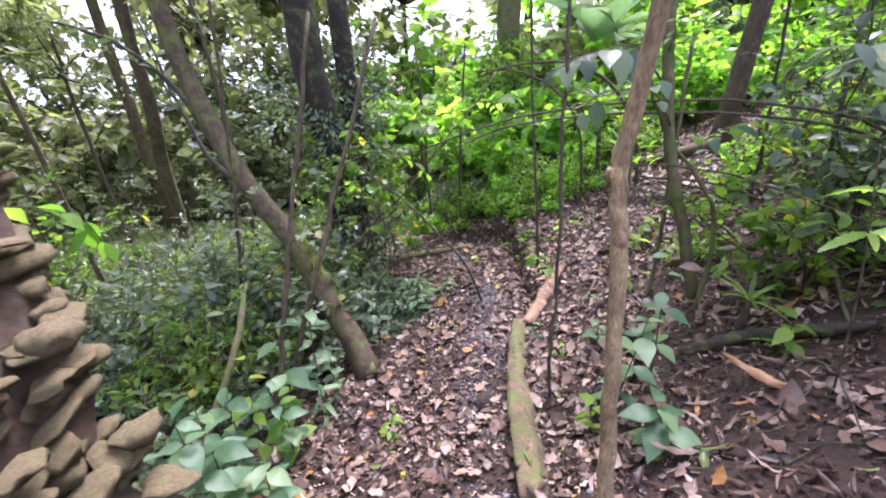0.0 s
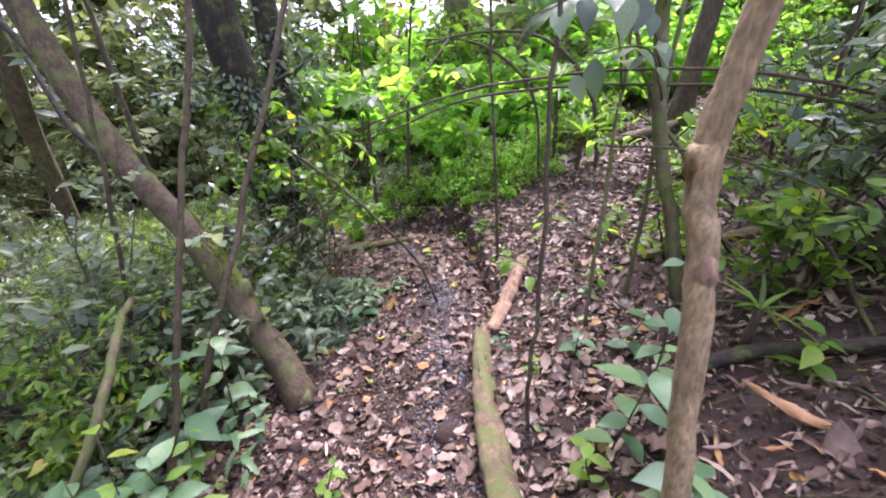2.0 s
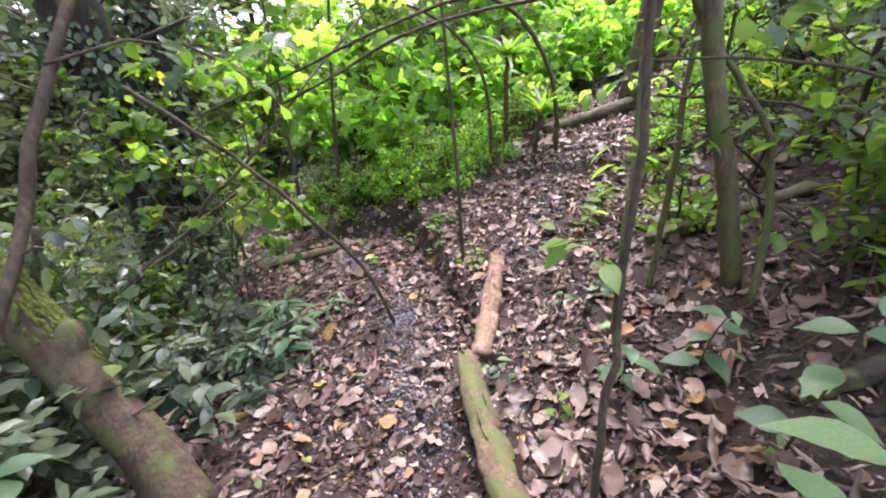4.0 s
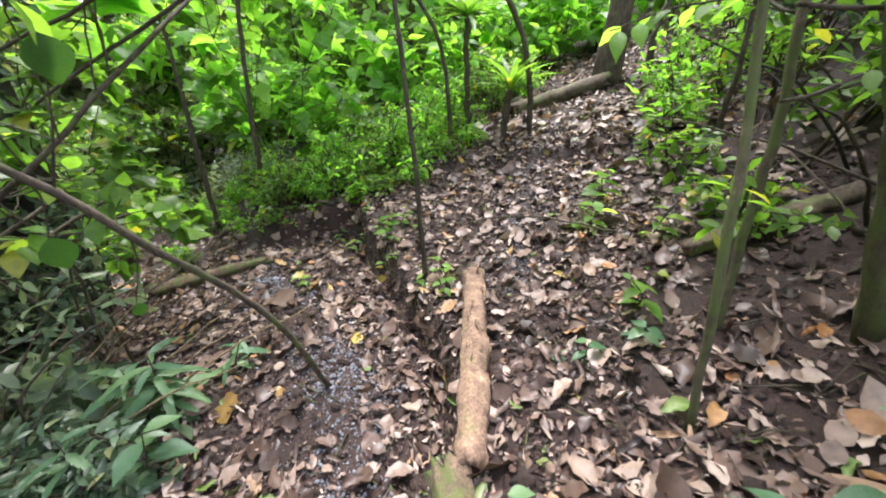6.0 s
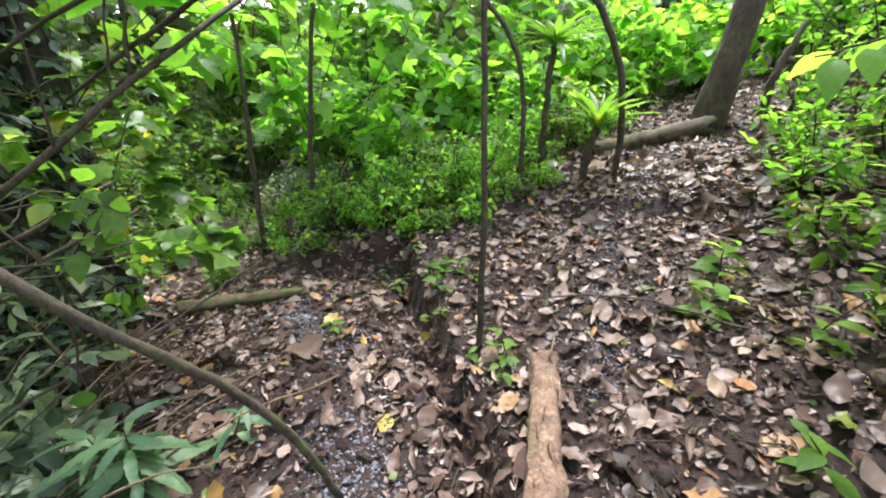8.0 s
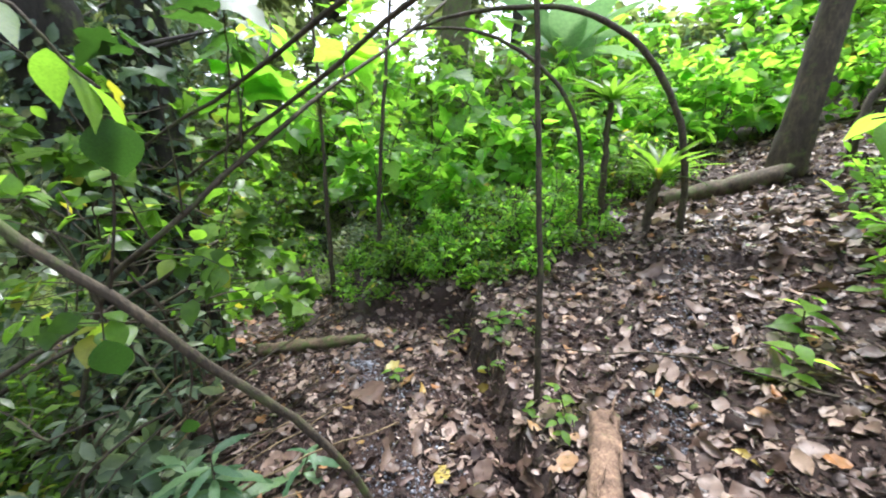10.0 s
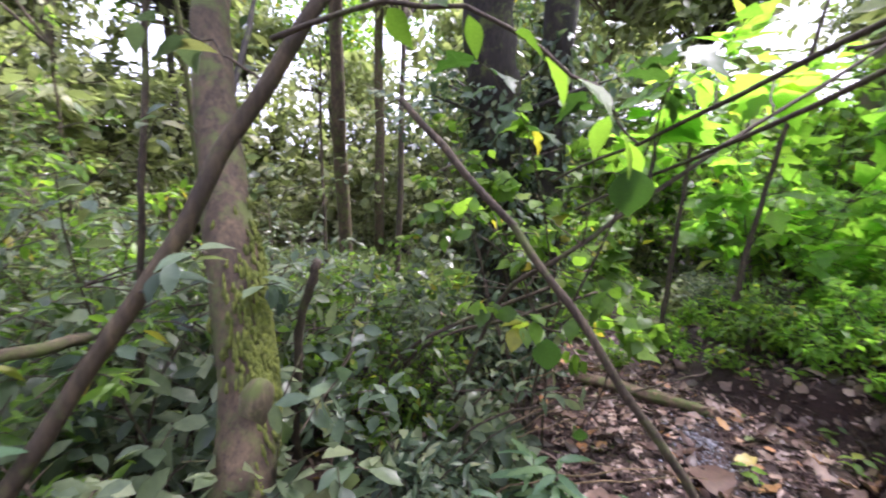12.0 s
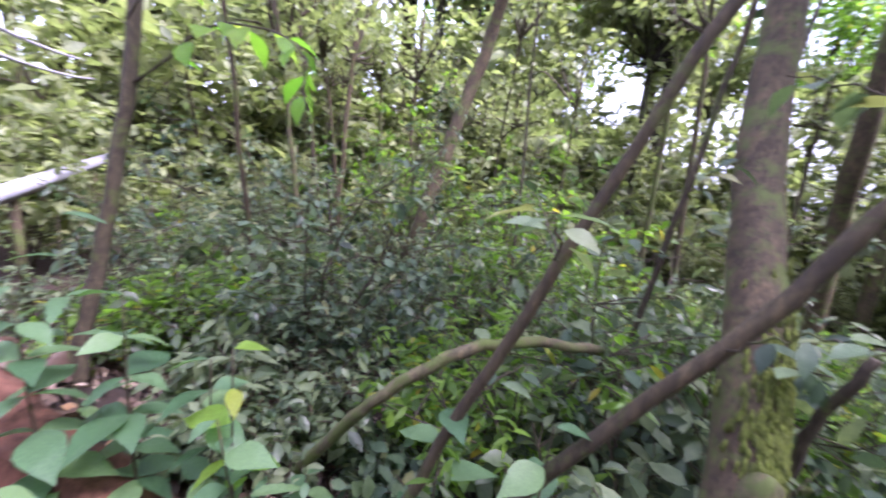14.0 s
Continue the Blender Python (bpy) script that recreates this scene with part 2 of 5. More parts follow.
def leaf_shape(widths, fold=0.25, curl=0.15, wave=0.0):
    """A leaf along +x, one long, with its half widths at even steps; base and tip are points."""
    n = len(widths)
    V, F = [(0, 0, 0)], []
    for i, w in enumerate(widths):
        s = (i + 1) / (n + 1)
        z = -curl * s * s
        e = wave * (1 if i % 2 else -1)
        V += [(s, w, z + fold * w + e), (s, 0, z), (s, -w, z + fold * w - e)]
    V.append((1, 0, -curl))
    F += [(0, 2, 1), (0, 3, 2)]
    for i in range(n - 1):
        a = 1 + 3 * i
        F += [(a, a + 1, a + 4), (a, a + 4, a + 3), (a + 1, a + 2, a + 5), (a + 1, a + 5, a + 4)]
    a, t = 1 + 3 * (n - 1), len(V) - 1
    F += [(a, a + 1, t), (a + 1, a + 2, t)]
    return np.array(V, float), np.array(F)


SMALL = leaf_shape([0.26], 0.3, 0.15)
OVAL = leaf_shape([0.2, 0.24], 0.25, 0.2)
LONG = leaf_shape([0.12, 0.16, 0.1], 0.3, 0.35)
BROAD = leaf_shape([0.08, 0.155, 0.21, 0.245, 0.255, 0.245, 0.215, 0.165, 0.11, 0.05], 0.24, 0.26, 0.004)
FERN = leaf_shape([0.055, 0.085, 0.12, 0.10, 0.125, 0.10, 0.115, 0.085, 0.095, 0.06, 0.055], 0.25, 0.3, 0.003)


def lobed_shape():
    """A leaf with five pointed lobes, its stalk at the origin, one long."""
    half = [(-0.06, 0.13), (0.02, 0.33), (0.16, 0.30), (0.33, 0.52), (0.46, 0.47), (0.50, 0.27), (0.70, 0.24), (0.80, 0.12)]
    rim = [(0, 0)] + half + [(1, 0)] + [(x, -y) for x, y in half[::-1]]
    V = [(0.36, 0, 0.0)] + [(x, y, 0.16 * abs(y) - 0.28 * x * x + (0.03 if i % 2 else -0.03)) for i, (x, y) in enumerate(rim)]
    n = len(rim)
    return np.array(V, float), np.array([(0, 1 + (i + 1) % n, 1 + i) for i in range(n)])


MAPLE = lobed_shape()
BROAD5 = leaf_shape([0.27, 0.36, 0.31, 0.17], 0.16, 0.25, 0.006)
SLAB = leaf_shape([0.06, 0.12, 0.15, 0.16, 0.15, 0.12, 0.07], 0.5, 0.5, 0.004)
DEAD = [leaf_shape([0.18, 0.26, 0.16], 0.6, 0.25, 0.05), leaf_shape([0.2, 0.22, 0.12], -0.6, -0.35, 0.06), leaf_shape([0.13, 0.16, 0.13], 1.2, 0.4, 0.06), leaf_shape([0.22, 0.3, 0.2], 0.3, -0.3, 0.08), leaf_shape([0.09, 0.12, 0.08], 1.4, -0.3, 0.03)]
BROKEN = [leaf_shape([0.17, 0.29, 0.33, 0.30, 0.18], 0.35, 0.2, 0.035), leaf_shape([0.15, 0.26, 0.31, 0.27, 0.15], -0.4, -0.3, 0.04), leaf_shape([0.11, 0.17, 0.2, 0.17, 0.1], 0.9, 0.35, 0.04), leaf_shape([0.22, 0.36, 0.38, 0.33, 0.2], 0.15, -0.18, 0.05),
          leaf_shape([0.13, 0.2, 0.22, 0.19, 0.1], -1.0, 0.2, 0.03), leaf_shape([0.19, 0.24, 0.37, 0.21, 0.25], 0.25, 0.3, 0.06)]
BLADE = leaf_shape([0.05, 0.055, 0.045, 0.03], 0.5, 0.45)


def leaves(P, D, U, S, shape):
    """One leaf of that shape at each place P, along D, its face towards U, S long."""
    P, D, U, S = np.asarray(P, float), unit(np.asarray(D, float)), np.asarray(U, float), np.asarray(S, float)
    Z = unit(U - (U * D).sum(1, keepdims=True) * D)
    Y = np.cross(Z, D)
    tv, tf = shape
    V = P[:, None] + S[:, None, None] * (tv[None, :, 0:1] * D[:, None] + tv[None, :, 1:2] * Y[:, None] + tv[None, :, 2:3] * Z[:, None])
    F = tf[None] + (np.arange(len(P)) * len(tv))[:, None, None]
    return V.reshape(-1, 3), F.reshape(-1, 3)


def ball_dirs(rng, n):
    return unit(rng.normal(size=(n, 3)))


# ---- the lie of the land ----


def land(x, y):
    """Height of the ground: a path that steps down a bank and runs level, and above it, past a low edge, a second one that climbs to the right."""
    x, y = np.asarray(x, float), np.asarray(y, float)
    zl = np.interp(y, [-40, -3, -1, 0, 0.65, 1.0, 1.6, 2.2, 3.1, 4.2, 5.0, 5.6, 7.0, 9.0, 15, 40, 300],
                   [3.0, 0.8, 0.25, 0.0, -0.25, -0.45, -0.82, -1.05, -1.17, -1.22, -1.28, -1.37, -1.62, -1.98, -2.6, -5, -20])
    fall = 0.06 + 0.12 * np.clip(y - 3.0, 0, 1.8)
    zl = zl - fall * np.clip(0.15 - x, 0, 1.0) - 0.065 * np.clip(-0.85 - x, 0, 30) + 0.05 * np.clip(x - 0.4, 0, 0.4)
    side = np.clip((-1.3 - x) / 2.0, 0, 1) * np.clip((2.2 - y) / 1.2, 0, 1)
    zl = zl * (1 - side) + (-1.15 + 0.04 * x) * side
    xe = np.interp(y, [-2, 1.5, 2.0, 2.5, 3.2, 3.5, 3.9, 4.3, 4.8, 5.4, 5.9, 6.4, 6.75, 7.0, 7.3, 8.5], [0.28, 0.37, 0.42, 0.47, 0.58, 0.70, 0.92, 1.0, 1.0, 1.05, 1.02, 1.1, 1.0, 0.25, -0.1, -0.35])
    zr = -0.80 + 0.32 * (x - 1.5) + np.interp(y, [1.0, 1.5, 2.0, 2.5, 3.0, 3.5, 4.0, 4.5, 5.0, 6.0, 8.0, 20.0, 60.0], [0.62, 0.48, 0.34, 0.21, 0.10, 0.0, -0.07, -0.125, -0.16, -0.17, -0.25, -1.3, -8.0])
    zr = zr + 0.12 * np.clip(x - (1.35 + 0.8 * (y - 2.5)), 0, 40)
    zr = np.maximum(zr, zl + 0.14)
    s = np.clip((x - xe) / (0.10 + 0.5 * np.clip((y - 6.4) / 0.5, 0, 1)) + 0.5, 0, 1)
    s = s * s * (3 - 2 * s)
    z = zl * (1 - s) + zr * s
    z = z - 0.075 * np.exp(-((x - xe + 0.05) / 0.055) ** 2) * np.clip((y - 3.5) / 0.4, 0, 1) * np.clip((6.7 - y) / 0.5, 0, 1)
    w = 0.75 * x + 0.66 * y
    z = z + 0.10 * (x > 1.8) * (y < 7.5) * (np.clip((w - 5.78) / 0.10, 0, 1) - np.clip((w - 5.4) / 1.6, 0, 1))
    z = z + 0.02 * np.sin(7 * x + 3 * y) * np.sin(5 * y - 2 * x) + 0.012 * np.sin(17 * x + 2) * np.sin(19 * y + 1)
    return z


def at(x, y):
    return float(land(x, y))


def grid_axis(lo, hi, step, far):
    a = np.arange(lo, hi, step)
    g, d, v = [], step, hi
    while v < far:
        g.append(v)
        d *= 1.28
        v += d
    h, d, v = [], step, lo
    while v > -far:
        d *= 1.28
        v -= d
        h.append(v)
    return np.concatenate([h[::-1], a, g])


gx, gy = grid_axis(-2.0, 3.8, 0.045, 400), grid_axis(0.2, 7.6, 0.045, 400)
XX, YY = np.meshgrid(gx, gy)
ZZ = land(XX, YY)
near = (np.abs(XX) < 8) & (np.abs(YY) < 12)
rough_rng = np.random.default_rng(4)
ZZ = ZZ + near * rough_rng.normal(0, 0.006, ZZ.shape)
GV = np.stack([XX.ravel(), YY.ravel(), ZZ.ravel()], 1)
nx = len(gx)
ii = (np.arange(len(gy) - 1)[:, None] * nx + np.arange(nx - 1)[None]).ravel()
GF = np.concatenate([np.stack([ii, ii + 1, ii + nx + 1], 1), np.stack([ii, ii + nx + 1, ii + nx], 1)])
ground = new("ground", make_mesh("ground", GV, GF, SOIL))
tagged(ground, "dark reddish forest soil with a leaf-strewn footpath", "ground", kind="structure")

# ---- plants ----


def branch_points(rng, start, direction, length, n, wander, droop):
    p, d, out = np.array(start, float), np.array(direction, float), []
    d /= np.linalg.norm(d)
    for i in range(n):
        out.append(p.copy())
        d = d + rng.normal(0, wander, 3) + np.array([0, 0, -droop])
        d /= np.linalg.norm(d)
        p = p + d * length / (n - 1)
    return np.array(out)


def foliage_on(rng, lines, per, size, shape, spread=0.05, face_up=1.0, hang=0.15, start=0.25):
    """Leaves along branch lines, set to both sides."""
    P, D, U, S = [], [], [], []
    for line in lines:
        t = np.sort(rng.uniform(start, 1.0, per)) * (len(line) - 1)
        i = np.clip(t.astype(int), 0, len(line) - 2)
        f = (t - i)[:, None]
        p = line[i] * (1 - f) + line[i + 1] * f
        ax = unit(line[i + 1] - line[i])
        side = unit(np.cross(ax, rng.normal(size=(per, 3)) * 0.5 + np.array([0, 0, 1.0])))
        side *= rng.choice([-1, 1], (per, 1))
        d = unit(side + 0.55 * ax + rng.normal(0, 0.35, (per, 3)) + np.array([0, 0, -hang]))
        P.append(p + rng.normal(0, spread, (per, 3)))
        D.append(d)
        U.append(np.array([0, 0, face_up]) + rng.normal(0, 0.45, (per, 3)))
        S.append(size * rng.uniform(0.6, 1.3, per))
    return leaves(np.concatenate(P), np.concatenate(D), np.concatenate(U), np.concatenate(S), shape)


def shrub(name, label, x, y, height, radius, seed, leaf, size, stems=7, twigs=5, per=14, shape=None, bark=None, group="", hang=0.15, category="shrub", wander=0.16, joined=False, thick=0.011, start=0.25):
    rng = np.random.default_rng(seed)
    ob = thing(name, x, y, at(x, y) - 0.02, label, category, group)
    wood, lines = [], []
    for k in range(stems):
        a = rng.uniform(0, 2 * math.pi)
        lean = rng.uniform(0.1, 1.0) * radius / height
        d = (math.cos(a) * lean, math.sin(a) * lean, 1)
        main = branch_points(rng, rng.normal(0, 0.05, 3) * (1, 1, 0), d, height * rng.uniform(0.6, 1.05), 8, wander, 0.02)
        own = [tube(main, [thick, 0.003], 5)]
        lines.append(main)
        for j in range(twigs):
            i = rng.integers(max(1, int(start * 7)), 7)
            b = rng.uniform(0, 2 * math.pi)
            tw = branch_points(rng, main[i], (math.cos(b), math.sin(b), rng.uniform(-0.1, 0.7)), radius * rng.uniform(0.4, 0.9), 5, 0.2, 0.05)
            own.append(tube(tw, [0.005, 0.002], 4, caps=False))
            lines.append(tw)
        if joined:
            wood += own
        else:
            part("stem", own, bark or BARK_STEM, ob)
    if joined:
        part("branchwork", wood, bark or BARK_STEM, ob, kind="stuff")
    part("foliage", [foliage_on(rng, lines, per, size, shape or OVAL, 0.02, 1.0, hang, start)], leaf, ob)
    return ob


def tall_stem(name, label, pts, radii, bark, seed, category="sapling", group="", sides=8, rough=0.05, wobble=0.004, n=16):
    """A stem through given world points (the first on the ground); parts are set in the thing's own space."""
    P = np.asarray(pts, float)
    base = P[0].copy()
    base[2] = at(base[0], base[1]) - 0.03
    P[0] = base
    ob = thing(name, *base, label, category, group)
    line = curve(P - base, n, wobble, seed)
    part("trunk" if radii[0] > 0.04 else "stem", [tube(line, radii, sides, rough, seed)], bark, ob)
    return ob, line


def crown(ob, rng, centre, spread, count, leaf, size, shape=SMALL, clumps=14, bark=None, origin=None, name="crown", hang=0.2):
    """Limbs to uneven clumps of leaves round a centre; gaps stay between the clumps."""
    limbs, P, D, U, S = [], [], [], [], []
    centre, spread = np.asarray(centre, float), np.asarray(spread, float)
    for k in range(clumps):
        c = centre + ball_dirs(rng, 1)[0] * spread * rng.uniform(0.35, 1.0)
        if origin is not None:
            mid = (np.asarray(origin) + c) / 2 + rng.normal(0, 0.12, 3) * spread
            limbs.append(tube(curve([origin, mid, c], 7), [0.03 * spread.mean() ** 0.5, 0.006], 5, caps=False))
        m = count // clumps
        r = spread.mean() * rng.uniform(0.2, 0.45)
        q = rng.normal(0, r * 0.55, (m, 3)) * (1, 1, 0.6)
        P.append(c + q)
        D.append(unit(q) + rng.normal(0, 0.6, (m, 3)) + np.array([0, 0, -hang]))
        U.append(np.array([0, 0, 1.0]) + rng.normal(0, 0.5, (m, 3)))
        S.append(size * rng.uniform(0.6, 1.3, m))
    if limbs:
        part("branchwork", limbs, bark or BARK_DARK, ob, kind="stuff")
    part(name, [leaves(np.concatenate(P), np.concatenate(D), np.concatenate(U), np.concatenate(S), shape)], leaf, ob)


def single_leaf_meshes(prefix, shape, material, count, seed):
    rng = np.random.default_rng(seed)
    out = []
    for k in range(count):
        v, f = shape
        v = v.copy()
        v[:, 1] *= rng.uniform(0.85, 1.2)
        v[:, 2] += rng.normal(0, 0.006, len(v)) - 0.15 * rng.uniform(-0.4, 1) * v[:, 0] ** 2
        out.append(make_mesh(prefix, v, f, material))
    return out


def aim(p, d, u, s):
    """Pose of one leaf at p along d, facing u, s long."""
    X = Vector(d).normalized()
    Z = (Vector(u) - Vector(u).dot(X) * X).normalized()
    Y = Z.cross(X)
    m = Matrix((X, Y, Z)).transposed().to_4x4()
    return Matrix.Translation(p) @ m @ Matrix.Scale(s, 4)


def seedling(name, label, x, y, height, meshes, count, size, seed, lean=(0, 0), droop=0.15, category="seedling", group="", top_only=False):
    """A small plant: a stem, and each of its leaves a part."""
    rng = np.random.default_rng(seed)
    ob = thing(name, x, y, at(x, y) - 0.01, label, category, group)
    top = np.array([lean[0], lean[1], height])
    line = curve([(0, 0, 0), top * 0.5 + rng.normal(0, 0.015, 3), top], 8)
    wood = [tube(line, [0.006, 0.0025], 5)]
    for k in range(count):
        t = rng.uniform(0.75, 1.0) if top_only else (k + 1) / count
        p = line[int(t * 7)]
        a = k * 2.4 + rng.uniform(-0.4, 0.4)
        d = np.array([math.cos(a), math.sin(a), rng.uniform(-droop, 0.35)])
        q = p + unit(d) * 0.004
        lf = new("leaf", meshes[k % len(meshes)])
        lf.parent = ob
        lf.matrix_basis = aim(q, d, (rng.normal(0, 0.25), rng.normal(0, 0.25), 1), size * rng.uniform(0.7, 1.2) * (1.0 if t < 0.9 else 0.75))
    part("stem", wood, BARK_STEM, ob)
    return ob


# ---- edging logs along the upper side of the path ----


def log_skin(line, radii, seed, sides=22, split=0.10):
    """A weathered log: long cracks and ridges that run with the grain, swellings, ragged ends."""
    rng = np.random.default_rng(seed)
    n = len(line)
    ridge = rng.normal(0, 1, sides)
    R = np.interp(np.linspace(0, 1, n), np.linspace(0, 1, len(radii)), radii)
    T = unit(np.gradient(line, axis=0))
    V = []
    for i in range(n):
        a = unit(np.cross(T[i], (0, 0, 1.0)))
        c = np.cross(a, T[i])
        ridge = 0.86 * ridge + 0.5 * rng.normal(0, 1, sides)
        ang = np.linspace(0, 2 * math.pi, sides, endpoint=False)
        r = R[i] * (1 + split * np.clip(ridge, -2.2, 1.4) + 0.05 * math.sin(i * 0.7 + seed))
        slip = rng.normal(0, 0.5 * R[i], sides)[:, None] * T[i] if i in (0, n - 1) else 0
        V.append(line[i] + np.outer(np.cos(ang) * r * 1.08, a) + np.outer(np.sin(ang) * r * 0.94, c) + slip)
    V = np.concatenate(V + [line[:1], line[-1:]])
    F = []
    for i in range(n - 1):
        for j in range(sides):
            p, q = i * sides + j, i * sides + (j + 1) % sides
            F += [(p, q + sides, q), (p, p + sides, q + sides)]
    for j in range(sides):
        F += [(len(V) - 2, j, (j + 1) % sides), (len(V) - 1, (n - 1) * sides + (j + 1) % sides, (n - 1) * sides + j)]
    return V, np.array(F)


def edging_log(pts, radius, label, seed, bark, flake):
    P = np.array(pts, float)
    base = P[0].copy()
    ob = thing("edging_log", *base, label, "log", "logs along the path")
    line = curve(P - base, 44, 0.004, seed)
    part("bark", [log_skin(line, [radius * 0.95, radius * 1.08, radius * 0.92, radius], seed)], bark, ob)
    rng = np.random.default_rng(seed)
    for k in range(10):
        i = rng.integers(2, 41)
        d = unit(line[i + 1] - line[i])
        a = np.cross(d, (0, 0, 1.0))
        w = rng.uniform(-1.1, 1.1)
        q = line[i] + radius * 0.97 * (math.sin(w) * a + math.cos(w) * np.array([0, 0, 1.0]))
        part("bark_flake", [tube(curve([q, q + d * rng.uniform(0.03, 0.06) + (0, 0, 0.006), q + d * rng.uniform(0.08, 0.2)], 5), [0.003, rng.uniform(0.006, 0.013), 0.002], 5, 0.25, k)], flake, ob)
    return ob


def on_edge(pts, lift):
    return [(x, y, at(x + 0.16, y) + lift) for x, y in pts]


edging_log(on_edge([(0.36, 1.30), (0.44, 2.1), (0.53, 2.8), (0.66, 3.42)], 0.0), 0.074, "mossy half-buried log edging the leaf-strewn path", 3, LOG_MOSSY, LOG_MOSSY)
edging_log(on_edge([(0.74, 3.38), (0.99, 3.82), (1.20, 4.2), (1.38, 4.53)], 0.012), 0.064, "weathered pale brown log edging the upper path", 8, WOOD_LOG, WOOD_LOG)

# ---- leaves that are parts of their plants ----
M_BLUE = single_leaf_meshes("leaf", BROAD, LEAF_BLUE, 4, 1)
M_LIGHT = single_leaf_meshes("leaf", BROAD, LEAF_LIGHT, 4, 2)
M_MID = single_leaf_meshes("leaf", BROAD, LEAF_MID, 4, 8)
M_MAPLE = single_leaf_meshes("leaf", MAPLE, LEAF_LIGHT, 4, 3)
M_FERN = single_leaf_meshes("leaf", FERN, LEAF_BLUE, 4, 4)
M_FERN2 = single_leaf_meshes("leaf", FERN, LEAF_LIGHT, 3, 14)
M_DARK = single_leaf_meshes("leaf", BROAD, LEAF_DARK, 4, 5)
M_BLADE = single_leaf_meshes("leaf", BLADE, LEAF_MID, 3, 6)
M_HEART = single_leaf_meshes("leaf", leaf_shape([0.22, 0.34, 0.38, 0.35, 0.27, 0.14], 0.2, 0.2, 0.004), LEAF_SHADED, 3, 17)
M_LOBED = single_leaf_meshes("leaf", MAPLE, LEAF_SHADED, 3, 27)
M_SLAB = single_leaf_meshes("leaf", SLAB, LEAF_BANANA, 3, 7)


def add_branch(ob, pts, meshes, count, size, seed, radius=0.007, hang=0.4, bark=None, start=0.2):
    """A leafy branch of ob through world points; each leaf is a part."""
    rng = np.random.default_rng(seed)
    base = np.array(ob.location)
    line = curve(np.asarray(pts, float) - base, 14, 0.006, seed)
    limb = part("branch", [tube(line, [radius, radius * 0.4], 6)], bark or BARK_STEM, ob)
    for k in range(count):
        t = start + (1 - start) * (k + 0.5) / count
        i = min(int(t * 13), 12)
        ax = unit(line[i + 1] - line[i])
        side = np.cross(ax, (0, 0, 1)) * (1 if k % 2 else -1)
        d = side + 0.6 * ax + rng.normal(0, 0.3, 3) + np.array([0, 0, -hang])
        lf = new("leaf", meshes[k % len(meshes)])
        lf.parent = limb
        lf.matrix_basis = aim(line[i] + unit(d) * 0.02, d, (rng.normal(0, 0.3), rng.normal(0, 0.3), 1), size * rng.uniform(0.7, 1.2))


def climber(ob, rng, line, radius, count, leaf, size, z0, z1, shape=OVAL, name="climbing_leaves"):
    """Leaves of a climbing plant held close round a trunk."""
    t = rng.uniform(z0, z1, count) * (len(line) - 1)
    i = np.clip(t.astype(int), 0, len(line) - 2)
    p = line[i] + (line[i + 1] - line[i]) * (t - i)[:, None]
    a = rng.uniform(0, 2 * math.pi, count)
    o = np.stack([np.cos(a), np.sin(a), np.zeros(count)], 1)
    P = p + o * (radius + rng.exponential(0.05, (count, 1)))
    part(name, [leaves(P, o * 0.6 + rng.normal(0, 0.4, (count, 3)) + (0, 0, -0.6), o + (0, 0, 0.7) + rng.normal(0, 0.3, (count, 3)), size * rng.uniform(0.6, 1.3, count), shape)], leaf, ob, "glossy leaves of a climbing vine")


# ---- trees ----
rngT = np.random.default_rng(11)
lt, line = tall_stem("leaning_tree", "leaning grey-brown tree with a mossy foot beside the path",
                     [(-0.87, 3.03, -1.25), (-1.04, 3.27, -0.98), (-1.34, 3.54, -0.58), (-1.6, 3.68, -0.02), (-1.96, 3.84, 0.48), (-2.22, 3.98, 0.95), (-2.38, 4.08, 1.37), (-2.5, 4.16, 1.85), (-2.65, 4.3, 3.2), (-2.9, 4.4, 5.8)],
                     [0.14, 0.115, 0.104, 0.098, 0.092, 0.088, 0.083, 0.077, 0.06], BARK_GREY, 5, "tree", sides=18, rough=0.03, n=32)
crown(lt, rngT, line[-1] + (0, 0, 0.6), (1.8, 1.8, 1.0), 3600, LEAF_MID, 0.14, SMALL, 16, BARK_GREY, line[-3])
knob = line[8] + (0.13, -0.03, 0)
part("mossy_knob", [tube(curve([line[7], knob, knob + (0.03, 0, 0.05)], 5), [0.07, 0.06, 0.02], 9, 0.08, 3)], BARK_MOSS, lt, "green mossy knob on the trunk")
rngM = np.random.default_rng(88)
tufts = []
for i in range(620):
    h = rngM.normal(0.98, 0.17)
    axis = np.array([np.interp(h, line[:14, 2], line[:14, c]) for c in range(3)])
    w = rngM.normal(0.55, 0.7)
    q = axis + np.array([math.cos(w) * 0.105, math.sin(w) * 0.105, 0])
    tufts.append(tube(curve([q - (0, 0, 0.02), q + (0.012 * math.cos(w), 0.012 * math.sin(w), 0.005), q + (0, 0, rngM.uniform(0.02, 0.05))], 4), [0.003, rngM.uniform(0.006, 0.012), 0.003], 6, 0.25, i))
part("moss_cushion", tufts, MOSS, lt, "thick green moss on the trunk", "stuff")
part("root", [tube(curve([(0.0, 0.0, 0.12), (0.08, 0.0, 0.03), (0.16, 0.03, -0.05)], 7), [0.08, 0.05, 0.015], 8, 0.06, 4)], BARK_MOSS, lt)
